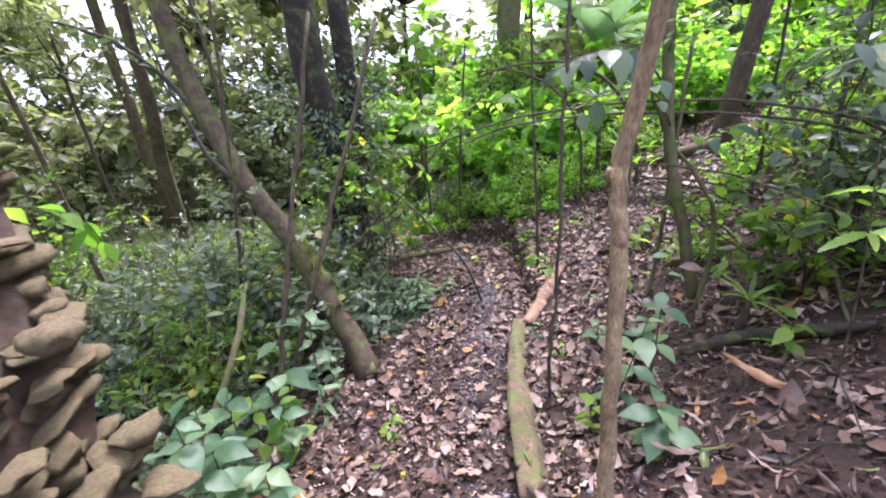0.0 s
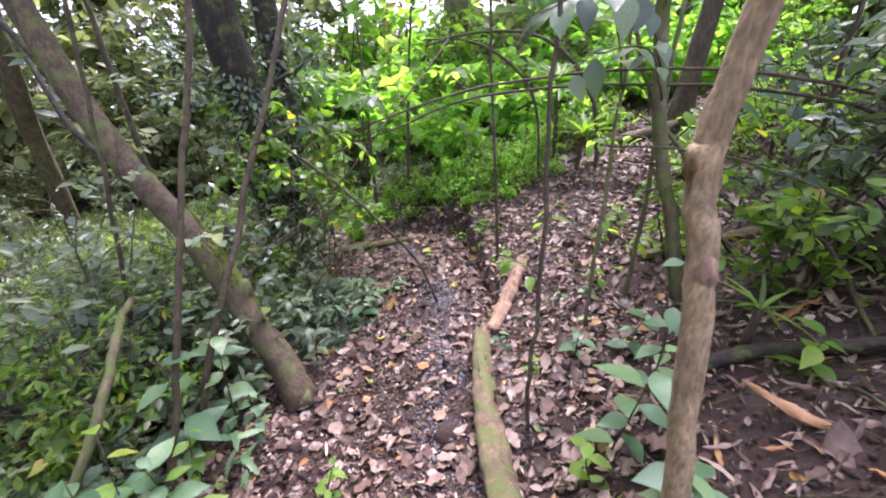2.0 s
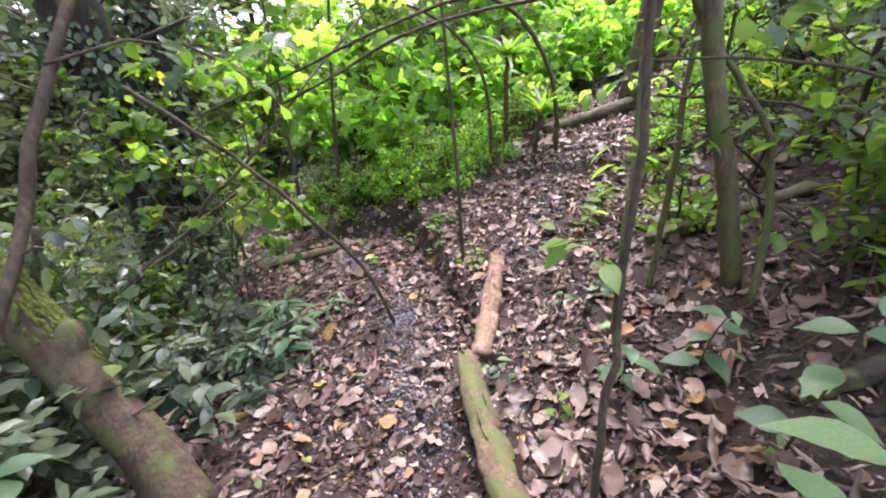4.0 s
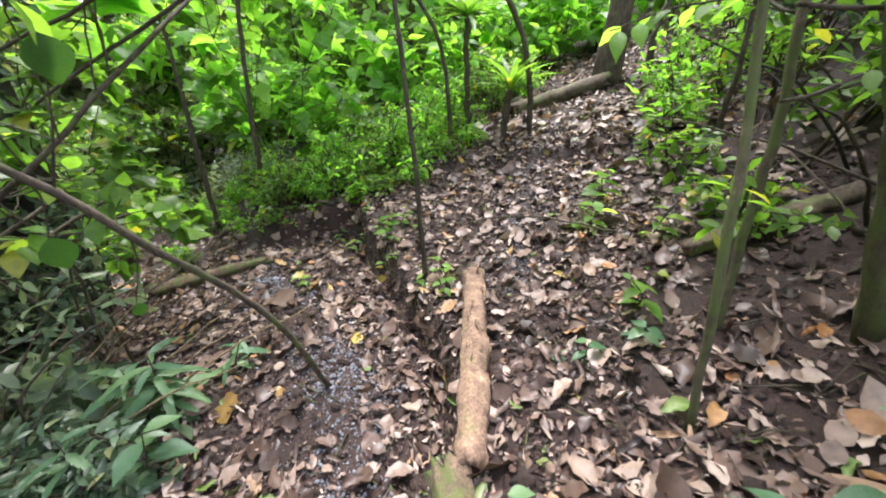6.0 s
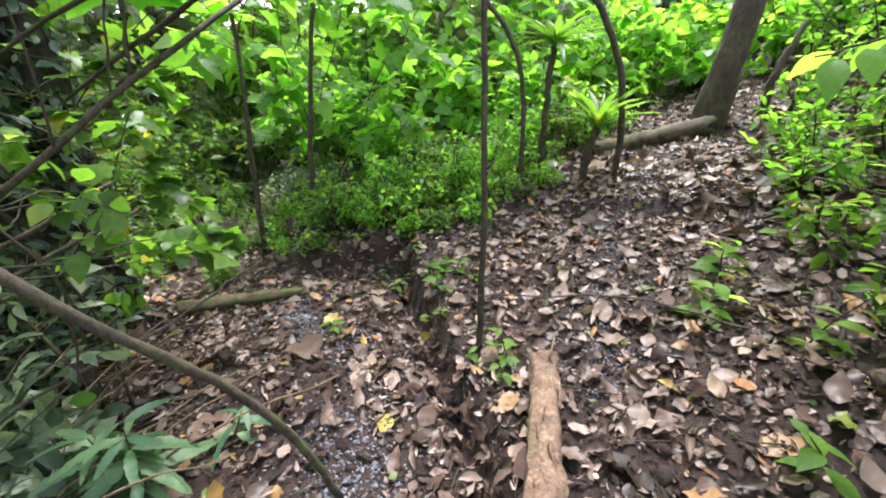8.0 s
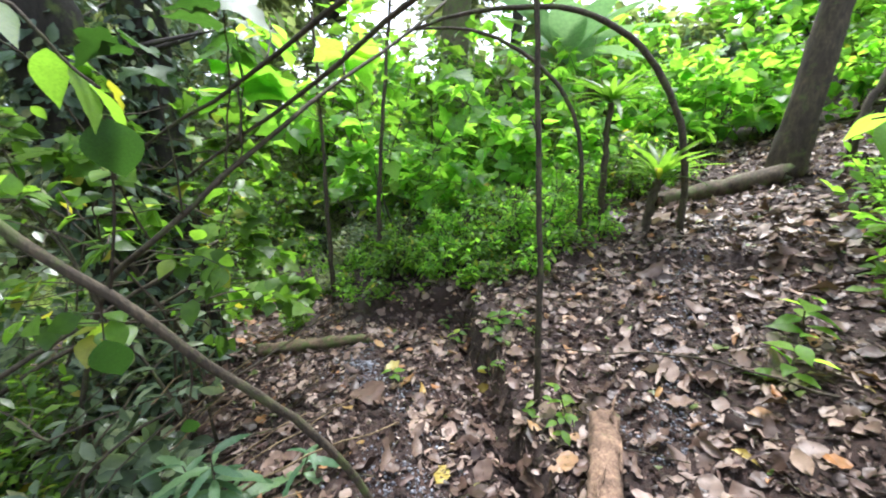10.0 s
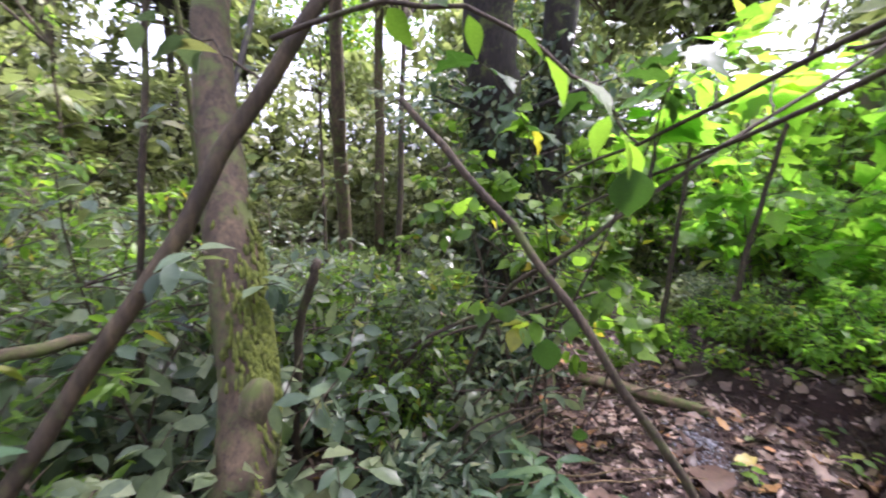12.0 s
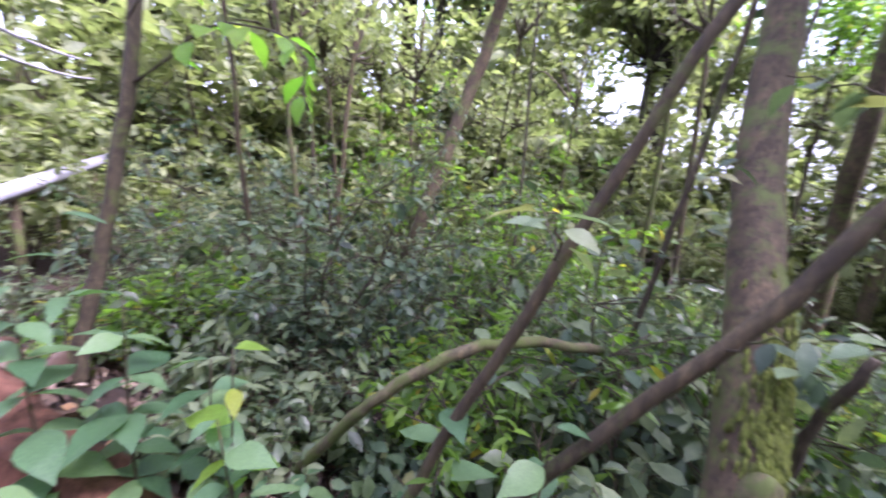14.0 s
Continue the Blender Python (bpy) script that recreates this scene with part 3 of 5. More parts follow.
for k, a in enumerate([[(-2.35, 4.05, 1.0), (-2.75, 4.3, 1.5), (-3.3, 4.4, 1.9), (-4.0, 4.6, 2.1)], [(-2.1, 3.97, 0.45), (-2.5, 4.2, 0.75), (-2.9, 4.6, 1.3), (-3.3, 5.0, 2.1)]]):
    add_branch(lt, a, M_DARK, 16, 0.16, 70 + k, 0.03, 0.3, BARK_DARK)
dk, line = tall_stem("vine_clad_tree", "dark forest tree wrapped in climbing leaves", [(-1.75, 6.5, -1.5), (-1.78, 6.4, -0.5), (-1.82, 6.2, 0.8), (-1.85, 6.0, 2.2), (-1.85, 6.0, 6.5)],
                     [0.3, 0.25, 0.23, 0.21, 0.14], BARK_DARK, 6, "tree", sides=18, rough=0.07, n=28)
crown(dk, rngT, line[-1], (2.2, 2.2, 1.3), 4200, LEAF_MID, 0.15, SMALL, 18, BARK_DARK, line[-4])
climber(dk, rngT, line, 0.23, 1700, LEAF_DARK, 0.1, 0.0, 0.55)
part("vine", [tube(curve([line[0] + (0.28, -0.15, 0), line[4] + (0.22, -0.15, 0), line[9] + (0.05, -0.25, 0), line[14] + (-0.18, -0.16, 0), line[20] + (0.13, -0.16, 0)], 24, 0.01, 4), [0.022, 0.014], 6)], BARK_STEM, dk, "woody vine climbing the trunk")
crown(dk, rngT, line[13] + (-0.1, 0.3, 0.55), (1.3, 1.1, 0.7), 1300, LEAF_DARK, 0.095, OVAL, 20, BARK_DARK, line[13], "lower_foliage")
tw, line = tall_stem("mossy_tree", "upright dark mossy trunk close behind the vine-clad tree", [(-1.5, 6.8, -1.6), (-1.5, 6.75, 0.5), (-1.48, 6.7, 2.6), (-1.4, 6.8, 6.0)], [0.2, 0.16, 0.14, 0.1], BARK_DARK, 16, "tree", sides=14, rough=0.05, n=20)
climber(tw, rngT, line, 0.15, 900, LEAF_DARK, 0.1, 0.0, 0.5)
crown(tw, rngT, line[-1], (1.8, 1.8, 1.1), 3000, LEAF_MID, 0.15, SMALL, 14, BARK_DARK, line[-3])
st, line = tall_stem("slope_tree", "grey-brown tree standing on the path's upper bend", [(4.66, 6.93, 0.15), (4.68, 6.93, 0.60), (4.77, 6.97, 1.42), (4.88, 7.02, 2.51), (5.13, 7.11, 5.61)], [0.2, 0.155, 0.14, 0.135, 0.1], BARK_DUSK, 7, "tree", sides=18, rough=0.045, n=24)
crown(st, rngT, line[-1], (2.0, 2.0, 1.1), 3000, LEAF_MID, 0.15, SMALL, 14, BARK_GREY, line[-4])
bt, line = tall_stem("tall_mossy_tree", "tall thick tree with a mossy pale trunk beyond the undergrowth", [(1.9, 13.4, -2.2), (1.9, 13.4, 0.5), (2.0, 13.5, 3.0), (2.1, 13.5, 9.0)], [0.5, 0.38, 0.34, 0.25], BARK_MOSS, 17, "tree", sides=18, rough=0.05, n=20)
climber(bt, rngT, line, 0.36, 700, LEAF_MID, 0.2, 0.0, 0.6)
crown(bt, rngT, line[-1], (4, 4, 1.6), 4000, LEAF_MID, 0.26, SMALL, 20, BARK_DARK, line[-3])
ns, line = tall_stem("elbow_sapling", "bare brown sapling with an elbow and a healed scar", [(0.52, 0.85, -0.4), (0.55, 1.02, 0.0), (0.575, 1.17, 0.5), (0.595, 1.30, 0.92), (0.585, 1.36, 1.12), (0.635, 1.37, 1.45), (0.70, 1.36, 2.2), (0.8, 1.3, 3.2)],
                     [0.032, 0.03, 0.029, 0.030, 0.031, 0.028, 0.026, 0.02], BARK_TAN, 9, sides=14, rough=0.05, wobble=0.004, n=40)
b = np.array(ns.location)
part("scar", [tube(curve(np.array([(0.585, 1.275, 0.86), (0.588, 1.272, 0.90), (0.59, 1.278, 0.94)]) - b, 5), [0.012, 0.024, 0.010], 8, 0.15, 2)], WOOD_LOG, ns, "pale healed scar in the bark")
part("branch_stub", [tube(np.array([(0.578, 1.36, 1.09), (0.562, 1.352, 1.13), (0.556, 1.35, 1.145)]) - b, [0.03, 0.024, 0.016], 9, 0.1, 3)], BARK_TAN, ns, "short broken stub at the elbow")
sb, line = tall_stem("slim_sapling", "slim upright sapling on the soil edge between two paths", [(1.16, 4.85, -1.0), (1.14, 4.9, -0.5), (1.11, 5.0, 0.1), (1.06, 5.14, 1.0), (1.0, 5.2, 2.4)], [0.021, 0.016, 0.013], BARK_STEM, 10, n=26, wobble=0.006)
for q, (a, d) in enumerate([(7, (-0.06, 0.02, 0.05)), (11, (0.05, -0.02, 0.06)), (15, (-0.04, 0.03, 0.09))]):
    part("branch_stub", [tube([line[a], line[a] + np.array(d) * 0.6, line[a] + d], [0.008, 0.006, 0.003], 6, 0.1, q)], BARK_STEM, sb, "short bare stub on the stem")
arch_pts = [[(3.02, 6.29, -0.4), (2.96, 6.31, 0.12), (2.77, 6.38, 0.69), (2.44, 6.5, 1.13), (1.98, 6.66, 1.38), (1.53, 6.81, 1.43), (1.03, 6.99, 1.39), (0.55, 7.13, 1.25)],
            [(2.34, 6.88, -0.5), (2.26, 6.91, 0.21), (2.05, 6.98, 0.74), (1.72, 7.1, 1.07), (1.35, 7.23, 1.27), (0.98, 7.35, 1.34), (0.55, 7.47, 1.33)]]
for k, a in enumerate(arch_pts):
    tall_stem("arched_sapling", "thin sapling bent over in an arch above the path", a, [0.032, 0.027, 0.015] if k == 0 else [0.025, 0.021, 0.012], BARK_STEM, 20 + k, group="arched saplings", n=34)
stems_list = [
    ([(-1.46, 2.62, -1.2), (-1.34, 2.8, -0.6), (-1.1, 3.26, 0.2), (-0.87, 3.71, 1.0), (-0.6, 4.2, 1.9)], [0.027, 0.018], "thin brown pole leaning across the thicket"),
    ([(-1.5, 2.25, -1.2), (-1.4, 2.47, -0.6), (-1.28, 2.8, 0.2), (-1.15, 3.15, 1.0), (-1.0, 3.5, 1.9)], [0.023, 0.016], "thin brown pole leaning in the thicket"),
    ([(-2.3, 3.4, -1.2), (-2.05, 3.5, 0), (-1.93, 3.61, 1.0), (-1.8, 3.7, 2.2)], [0.017, 0.012], "dark slender stem in the thicket"),
    ([(-5.6, 7.7, -1.6), (-5.25, 7.35, 0), (-4.92, 7.04, 1.0), (-4.7, 6.9, 3.0), (-4.5, 6.9, 5.0)], [0.12, 0.085], "pale mossy trunk deeper in the forest"),
    ([(2.05, 2.92, -0.5), (1.9, 3.05, 0.2), (1.73, 3.25, 1.0), (1.6, 3.4, 2.4)], [0.052, 0.04], "mossy stem on the upper bank"),
    ([(1.40, 3.05, -0.7), (1.47, 3.2, 0.0), (1.6, 3.48, 1.0), (1.7, 3.7, 2.0)], [0.016, 0.013], "slender mossy sapling on the upper bank"),
    ([(0.67, 2.22, -0.8), (0.66, 2.27, -0.4), (0.70, 2.35, 0.1), (0.7, 2.47, 1.0), (0.72, 2.6, 2.0)], [0.014, 0.011], "crooked thin stem beside the log"),
    ([(1.88, 3.31, -0.7), (1.91, 3.36, -0.1), (1.94, 3.44, 0.5), (2.0, 3.6, 1.6)], [0.02, 0.016], "mossy green-brown sapling on the bank"),
    ([(-0.42, 8.22, -2.0), (-0.43, 8.2, -1.0), (-0.44, 8.2, -0.13), (-0.47, 8.2, 1.6)], [0.036, 0.016], "dark slim sapling at the path's edge"),
    ([(0.22, 7.88, -1.45), (0.23, 7.86, -0.45), (0.31, 7.85, 0.73), (0.4, 7.85, 1.8)], [0.034, 0.015], "dark slim forked sapling on the earth bank"),
    ([(2.72, 7.15, -0.5), (2.66, 7.15, 0.1), (2.63, 7.15, 0.7)], [0.04, 0.03], "thin dark stem of a palm-like plant"),
    ([(2.82, 6.5, -0.5), (2.83, 6.5, -0.2), (2.86, 6.5, 0.0)], [0.045, 0.035], "stubby stem of a palm-like plant"),
    ([(-1.95, 0.74, -0.9), (-2.02, 0.76, -0.4), (-2.2, 0.82, 0.3), (-2.34, 0.88, 1.07), (-2.4, 0.9, 2.2)], [0.04, 0.03], "pale slim trunk beside the lower slope"),
    ([(-6.2, 1.6, -1.6), (-5.85, 2.0, -0.7), (-6.0, 2.4, 0.7), (-6.15, 2.86, 2.1), (-5.9, 3.2, 3.4)], [0.12, 0.08], "dark crooked trunk in the thicket"),
    ([(-1.62, 3.9, -1.15), (-1.58, 3.93, -0.5), (-1.47, 3.99, -0.03)], [0.024, 0.02], "dark broken stem beside the leaning tree"),
    ([(1.95, 2.75, -0.4), (2.1, 3.0, 0.3), (1.75, 3.3, 0.9), (1.55, 3.5, 1.6)], [0.02, 0.012], "crooked mossy stem tangled on the bank"),
    ([(3.6, 4.6, -0.2), (3.55, 4.6, 0.8), (3.4, 4.6, 2.2)], [0.022, 0.014], "dark stem among the brush on the bank"),
    ([(3.2, 3.2, -0.1), (3.1, 3.3, 0.9), (3.2, 3.5, 2.4)], [0.02, 0.014], "dark stem among the brush on the bank"),
    ([(5.09, 6.66, 0.24), (5.13, 6.70, 0.60), (5.36, 6.75, 1.15)], [0.05, 0.03], "short dark stem beside the slope tree")]
made = []
for k, (a, r, lab) in enumerate(stems_list):
    ob, ln = tall_stem("slender_stem", lab, a, r, BARK_GREY if r[0] > 0.08 else (BARK_MOSS if "mossy" in lab else BARK_DUSK if "brown" in lab else BARK_STEM), 40 + k, group="slender stems", n=20, wobble=0.006)
    made.append((ob, ln))


for k in (0, 1, 2, 4, 5, 6, 7, 8, 9, 16, 17, 13, 3):
    ob, ln = made[k]
    rr = np.random.default_rng(800 + k)
    for j in range(3):
        i = int(rr.uniform(0.35, 0.95) * (len(ln) - 2))
        a = rr.uniform(0, 6.28)
        p = ln[i] + np.array(ob.location)
        q = p + np.array([math.cos(a), math.sin(a), 0.5]) * rr.uniform(0.2, 0.45)
        if abs(q[0]) < 0.55 and q[1] < 3.4:
            continue
        add_branch(ob, [p, (p + q) / 2 + (0, 0, 0.03), q], M_DARK if k in (0, 1, 2, 16, 17, 13, 3) else M_MID, 6, 0.1, 830 + 4 * k + j, 0.004, 0.3)


# Added crown, out of view overhead, only to shade the upper bank
crown(made[17][0], np.random.default_rng(71), made[17][1][-1] + (-0.5, 0.4, 1.2), (1.7, 1.7, 0.6), 2400, LEAF_DARK, 0.14, OVAL, 18, BARK_DARK, made[17][1][-1])


def rosette(ob, top, count, size, meshes, seed, rise=0.9):
    rng = np.random.default_rng(seed)
    for k in range(count):
        a = k * 2.4
        d = np.array([math.cos(a), math.sin(a), rise * (1 - 0.8 * k / count) + rng.normal(0, 0.1)])
        lf = new("leaf", meshes[k % len(meshes)])
        lf.parent = ob
        lf.matrix_basis = aim(top, d, (0, 0, 1), size * rng.uniform(0.8, 1.15))


rosette(made[10][0], made[10][1][-1], 30, 0.55, M_BLADE, 1, 1.5)
rosette(made[11][0], made[11][1][-1], 24, 0.55, M_BLADE, 2, 2.3)
for k, (i, pts, meshes, cnt, size) in enumerate([
        (8, [(-0.45, 8.2, 0.5), (-0.25, 7.9, 0.9), (0.0, 7.6, 1.0)], M_MAPLE, 10, 0.26),
        (9, [(0.24, 7.86, -0.42), (0.42, 7.86, 0.2), (0.6, 7.85, 0.86), (0.7, 7.85, 1.5)], M_MAPLE, 7, 0.24),
        (4, [(1.73, 3.25, 1.1), (1.3, 2.9, 1.5), (0.95, 2.65, 1.52), (0.6, 2.5, 1.42)], M_DARK, 14, 0.2),
        (4, [(1.75, 3.22, 0.95), (1.4, 2.9, 1.25), (1.0, 2.6, 1.28), (0.75, 2.5, 1.18)], M_DARK, 9, 0.16),
        (5, [(1.6, 3.48, 1.0), (1.4, 3.3, 1.4), (1.2, 3.2, 1.7)], M_DARK, 8, 0.18),
        (17, [(3.1, 3.3, 0.9), (2.6, 2.7, 1.3), (2.0, 2.1, 1.45), (1.6, 1.8, 1.5)], M_DARK, 16, 0.2),
        (17, [(3.1, 3.3, 1.2), (2.8, 3.0, 1.7), (2.3, 2.8, 2.0), (1.8, 2.7, 2.0)], M_DARK, 16, 0.2),
        (12, [(-2.3, 0.88, 0.8), (-2.15, 1.4, 1.05), (-1.95, 1.85, 0.95), (-1.8, 1.95, 0.7)], M_LIGHT, 18, 0.15),
        (12, [(-2.3, 0.88, 1.1), (-2.2, 1.3, 1.45), (-2.1, 1.7, 1.3)], M_LIGHT, 12, 0.17),
        (0, [(-0.95, 3.5, 0.72), (-0.6, 3.7, 0.8), (-0.3, 3.85, 0.62), (-0.18, 3.88, 0.5)], M_MID, 9, 0.12),
        (7, [(1.94, 3.44, 0.5), (2.1, 3.2, 0.9), (2.4, 3.1, 1.0)], M_BLUE, 9, 0.17),
        (7, [(1.95, 3.47, 0.55), (1.98, 3.75, 0.62), (1.85, 3.98, 0.56), (1.7, 4.05, 0.5)], M_LIGHT, 9, 0.13)]):
    add_branch(made[i][0], pts, meshes, cnt, size, 300 + k)
for k, (a, r, lab) in enumerate([
        ([(0.36, 4.25, -1.14), (0.13, 4.16, -0.62), (-0.13, 4.05, -0.22), (-0.45, 3.94, 0.22), (-0.85, 3.85, 0.62)], [0.015, 0.011], "bare brown stick leaning up out of the leaf litter"),
        ([(-1.45, 5.0, -1.15), (-1.05, 4.95, -0.45), (-0.6, 4.85, 0), (-0.1, 5.3, 0.5), (0.45, 6.0, 1.0), (0.8, 6.5, 1.35)], [0.015, 0.009], "long thin branch slanting over the path"),
        ([(3.3, 2.4, -0.1), (2.9, 2.6, 0.9), (2.0, 3.1, 1.15), (0.74, 3.98, 1.0), (-0.1, 4.7, 0.65), (-0.94, 5.42, 0.3)], [0.013, 0.008], "bowed green-brown stem reaching across the path"),
        ([(3.4, 2.5, -0.1), (2.95, 2.7, 0.85), (2.0, 3.2, 1.05), (0.74, 4.05, 0.92), (-0.05, 4.8, 0.52), (-0.8, 5.5, 0.12)], [0.013, 0.008], "bowed green-brown stem reaching across the path"),
        ([(-1.88, 1.80, -1.15), (-1.71, 2.17, -0.58), (-1.65, 2.33, -0.40), (-1.67, 2.62, -0.21), (-1.79, 2.91, -0.20), (-1.95, 3.28, -0.29)], [0.028, 0.023], "yellow-green mossy pole bent over with a cut end"),
        ([(-1.0, 4.7, -1.1), (-0.9, 4.5, -0.95), (-0.2, 4.8, -0.6), (0.05, 4.9, -0.45)], [0.008, 0.004], "thin grey twig over low plants"),
        ([(-2.0, 4.6, -1.2), (-1.6, 4.75, -0.85), (-1.0, 5.1, -0.45), (-0.6, 5.3, -0.2)], [0.016, 0.01], "fallen branch lodged in the thicket"),
        ([(-2.1, 4.75, -1.2), (-1.6, 4.95, -0.9), (-1.0, 5.3, -0.6), (-0.6, 5.5, -0.4)], [0.014, 0.01], "fallen branch lodged in the thicket"),
        ([(2.3, 1.9, -0.3), (2.6, 2.6, 0.2), (2.2, 3.0, 0.5), (1.6, 3.3, 0.55)], [0.012, 0.007], "dead branch in the brush on the bank"),
        ([(3.0, 1.9, -0.1), (2.5, 2.4, 0.5), (1.9, 2.8, 0.7), (1.3, 3.1, 0.72)], [0.010, 0.006], "dead branch in the brush on the bank"),
        ([(3.2, 3.8, -0.1), (2.8, 3.5, 0.3), (2.2, 3.3, 0.35), (1.7, 3.3, 0.3)], [0.012, 0.007], "dead branch in the brush on the bank")]):
    ob, ln = tall_stem("yellow_pole" if k == 4 else "leaning_stick", lab, a, r, BARK_MOSS if k == 4 else BARK_STEM, 60 + k, "stick", n=24)
    if k == 0:
        for q, (p, e, size) in enumerate([((-0.32, 3.99, 0.05), (-0.19, 3.89, 0.45), 0.115), ((-0.36, 3.97, 0.1), (-0.4, 4.05, -0.1), 0.125), ((-0.2, 4.03, -0.12), (-0.28, 4.12, -0.42), 0.07)]):
            b = np.array(ob.location)
            twig = part("twig", [tube(curve(np.array([p, (np.array(p) + e) / 2 + (0.02, 0, 0.03), e]) - b, 6), [0.004, 0.002], 5)], BARK_STEM, ob)
            lf = new("leaf", M_HEART[q])
            lf.parent = twig
            lf.matrix_basis = aim(np.array(e) - b, (0.1, 0.05 * q, -1), (0.4, -1, 0.1), size)
    if k == 1:
        add_branch(ob, [(-0.3, 4.95, 0.35), (-0.35, 5.2, 0.7), (-0.3, 5.5, 1.0)], M_MAPLE, 11, 0.25, 401)
        add_branch(ob, [(0.1, 5.5, 0.7), (0.1, 5.9, 0.9), (0.3, 6.3, 1.0)], M_MAPLE, 11, 0.25, 402)
    if k == 1:
        for q, (p, e) in enumerate([((-0.55, 4.86, 0.05), (-0.49, 4.5, 0.72)), ((-0.35, 5.05, 0.25), (-0.26, 4.91, 0.82)), ((-0.4, 5.0, 0.2), (-0.2, 4.6, 0.9)), ((-0.7, 4.87, -0.08), (-0.85, 4.2, 0.85))]):
            add_branch(ob, [p, ((p[0] + e[0]) / 2, (p[1] + e[1]) / 2 + 0.1, (p[2] + e[2]) / 2 + 0.15), e], M_LOBED, 6, 0.15, 440 + q, 0.005, 0.5, None, 0.55)
    if k == 2:
        add_branch(ob, [(0.6, 4.1, 0.96), (0.5, 4.4, 1.1), (0.3, 4.7, 1.05)], M_LIGHT, 10, 0.1, 403, 0.004)
        add_branch(ob, [(-0.1, 4.7, 0.66), (-0.15, 5.0, 0.85), (-0.3, 5.3, 0.8)], M_LIGHT, 10, 0.1, 404, 0.004)


rngK = np.random.default_rng(55)
for k in range(22):
    x, y = rngK.uniform(1.9, 4.0), rngK.uniform(1.4, 4.4)
    a, ln = rngK.uniform(0, 6.28), rngK.uniform(0.6, 1.6)
    z0 = at(x, y)
    up = rngK.uniform(0.1, 0.8)
    tall_stem("dead_stick", "dry dead stick in the brush on the bank", [(x, y, z0), (x + math.cos(a) * ln * 0.5, y + math.sin(a) * ln * 0.5, z0 + up * 0.6 + 0.05), (x + math.cos(a) * ln, y + math.sin(a) * ln, z0 + up)], [rngK.uniform(0.006, 0.014), 0.003], BARK_STEM if k % 2 else BARK_DARK, 950 + k, "stick", "dead sticks", 5, 0.05, 0.01, 10)


for k in range(13):
    x, y, ln = rngK.uniform(-1.7, -0.75), rngK.uniform(4.1, 5.0), rngK.uniform(0.6, 1.3)
    z0, up, a = at(x, y), rngK.uniform(0.3, 0.75), rngK.normal(0.55, 0.35)
    tall_stem("dead_stick", "dry pale twig slanting out of the thicket", [(x, y, z0), (x + math.cos(a) * ln * 0.5, y + math.sin(a) * ln * 0.5, z0 + up * 0.62), (x + math.cos(a) * ln, y + math.sin(a) * ln, z0 + up)], [rngK.uniform(0.004, 0.011), 0.003], BARK_TAN if k % 3 else BARK_STEM, 1950 + k, "stick", "dead sticks", 5, 0.05, 0.01, 10)


# ---- fallen logs ----
def fallen_log(pts, radii, label, seed, bark, group=""):
    P = np.array(pts, float)
    ob = thing("fallen_log", *P[0], label, "log", group)
    line = curve(P - P[0], 30, 0.005, seed)
    part("bark", [log_skin(line, radii, seed, 18, 0.08)], bark, ob)
    a = unit(line[1] - line[0])
    part("broken_end", [tube([line[0] - a * 0.012, line[0] + a * 0.02], [radii[0] * 0.8, radii[0] * 0.9], 12, 0.12, seed + 1)], WOOD_LOG, ob, "pale splintered end")
    return ob


fallen_log([(3.42, 7.2, at(3.42, 7.2) + 0.08), (3.95, 7.0, at(3.95, 7.0) + 0.09), (4.5, 6.78, at(4.5, 6.78) + 0.09)], [0.095, 0.105, 0.11], "brown fallen log at the foot of the slope tree", 31, BARK_GREY)
fallen_log([(0.16, 6.4, at(0.16, 6.4) + 0.03), (-0.4, 6.62, at(-0.4, 6.62) + 0.05), (-1.0, 6.88, at(-1.0, 6.88) + 0.05)], [0.045, 0.065, 0.075], "rotten mossy log lying across the lower path", 32, LOG_MOSSY)
fallen_log([(-1.43, 0.85, at(-1.43, 0.85) + 0.08), (-1.36, 1.3, at(-1.36, 1.3) + 0.06), (-1.33, 1.75, at(-1.33, 1.75) + 0.03)], [0.14, 0.13, 0.10], "reddish rotten log on the slope", 33, RED_ROT)
fallen_log([(2.25, 3.75, at(2.25, 3.75) + 0.04), (2.6, 3.6, at(2.6, 3.6) + 0.05), (3.1, 3.3, at(3.1, 3.3) + 0.05)], [0.05, 0.055, 0.05], "grey fallen branch on the upper bank", 34, BARK_GREY)
fallen_log([(1.55, 2.25, at(1.55, 2.25) + 0.04), (1.9, 2.1, at(1.9, 2.1) + 0.05), (2.3, 1.8, at(2.3, 1.8) + 0.05)], [0.034, 0.04, 0.03], "dark fallen branch on the upper bank", 35, BARK_DARK)

# ---- flaky dry-stone wall beside the first steps ----
rngW = np.random.default_rng(41)
wall = thing("stone_wall", -0.8, 0.2, -0.1, "rough mossy dry-stone wall of flat flaky stones", "wall")


def wall_face(z):
    h = [-0.3, 0.3, 0.63, 0.94, 1.13, 1.39, 1.6]
    return np.interp(z, h, [-0.52, -0.59, -0.66, -0.79, -0.85, -1.01, -1.1]), np.interp(z, h, [0.50, 0.56, 0.63, 0.75, 0.81, 0.96, 1.04])


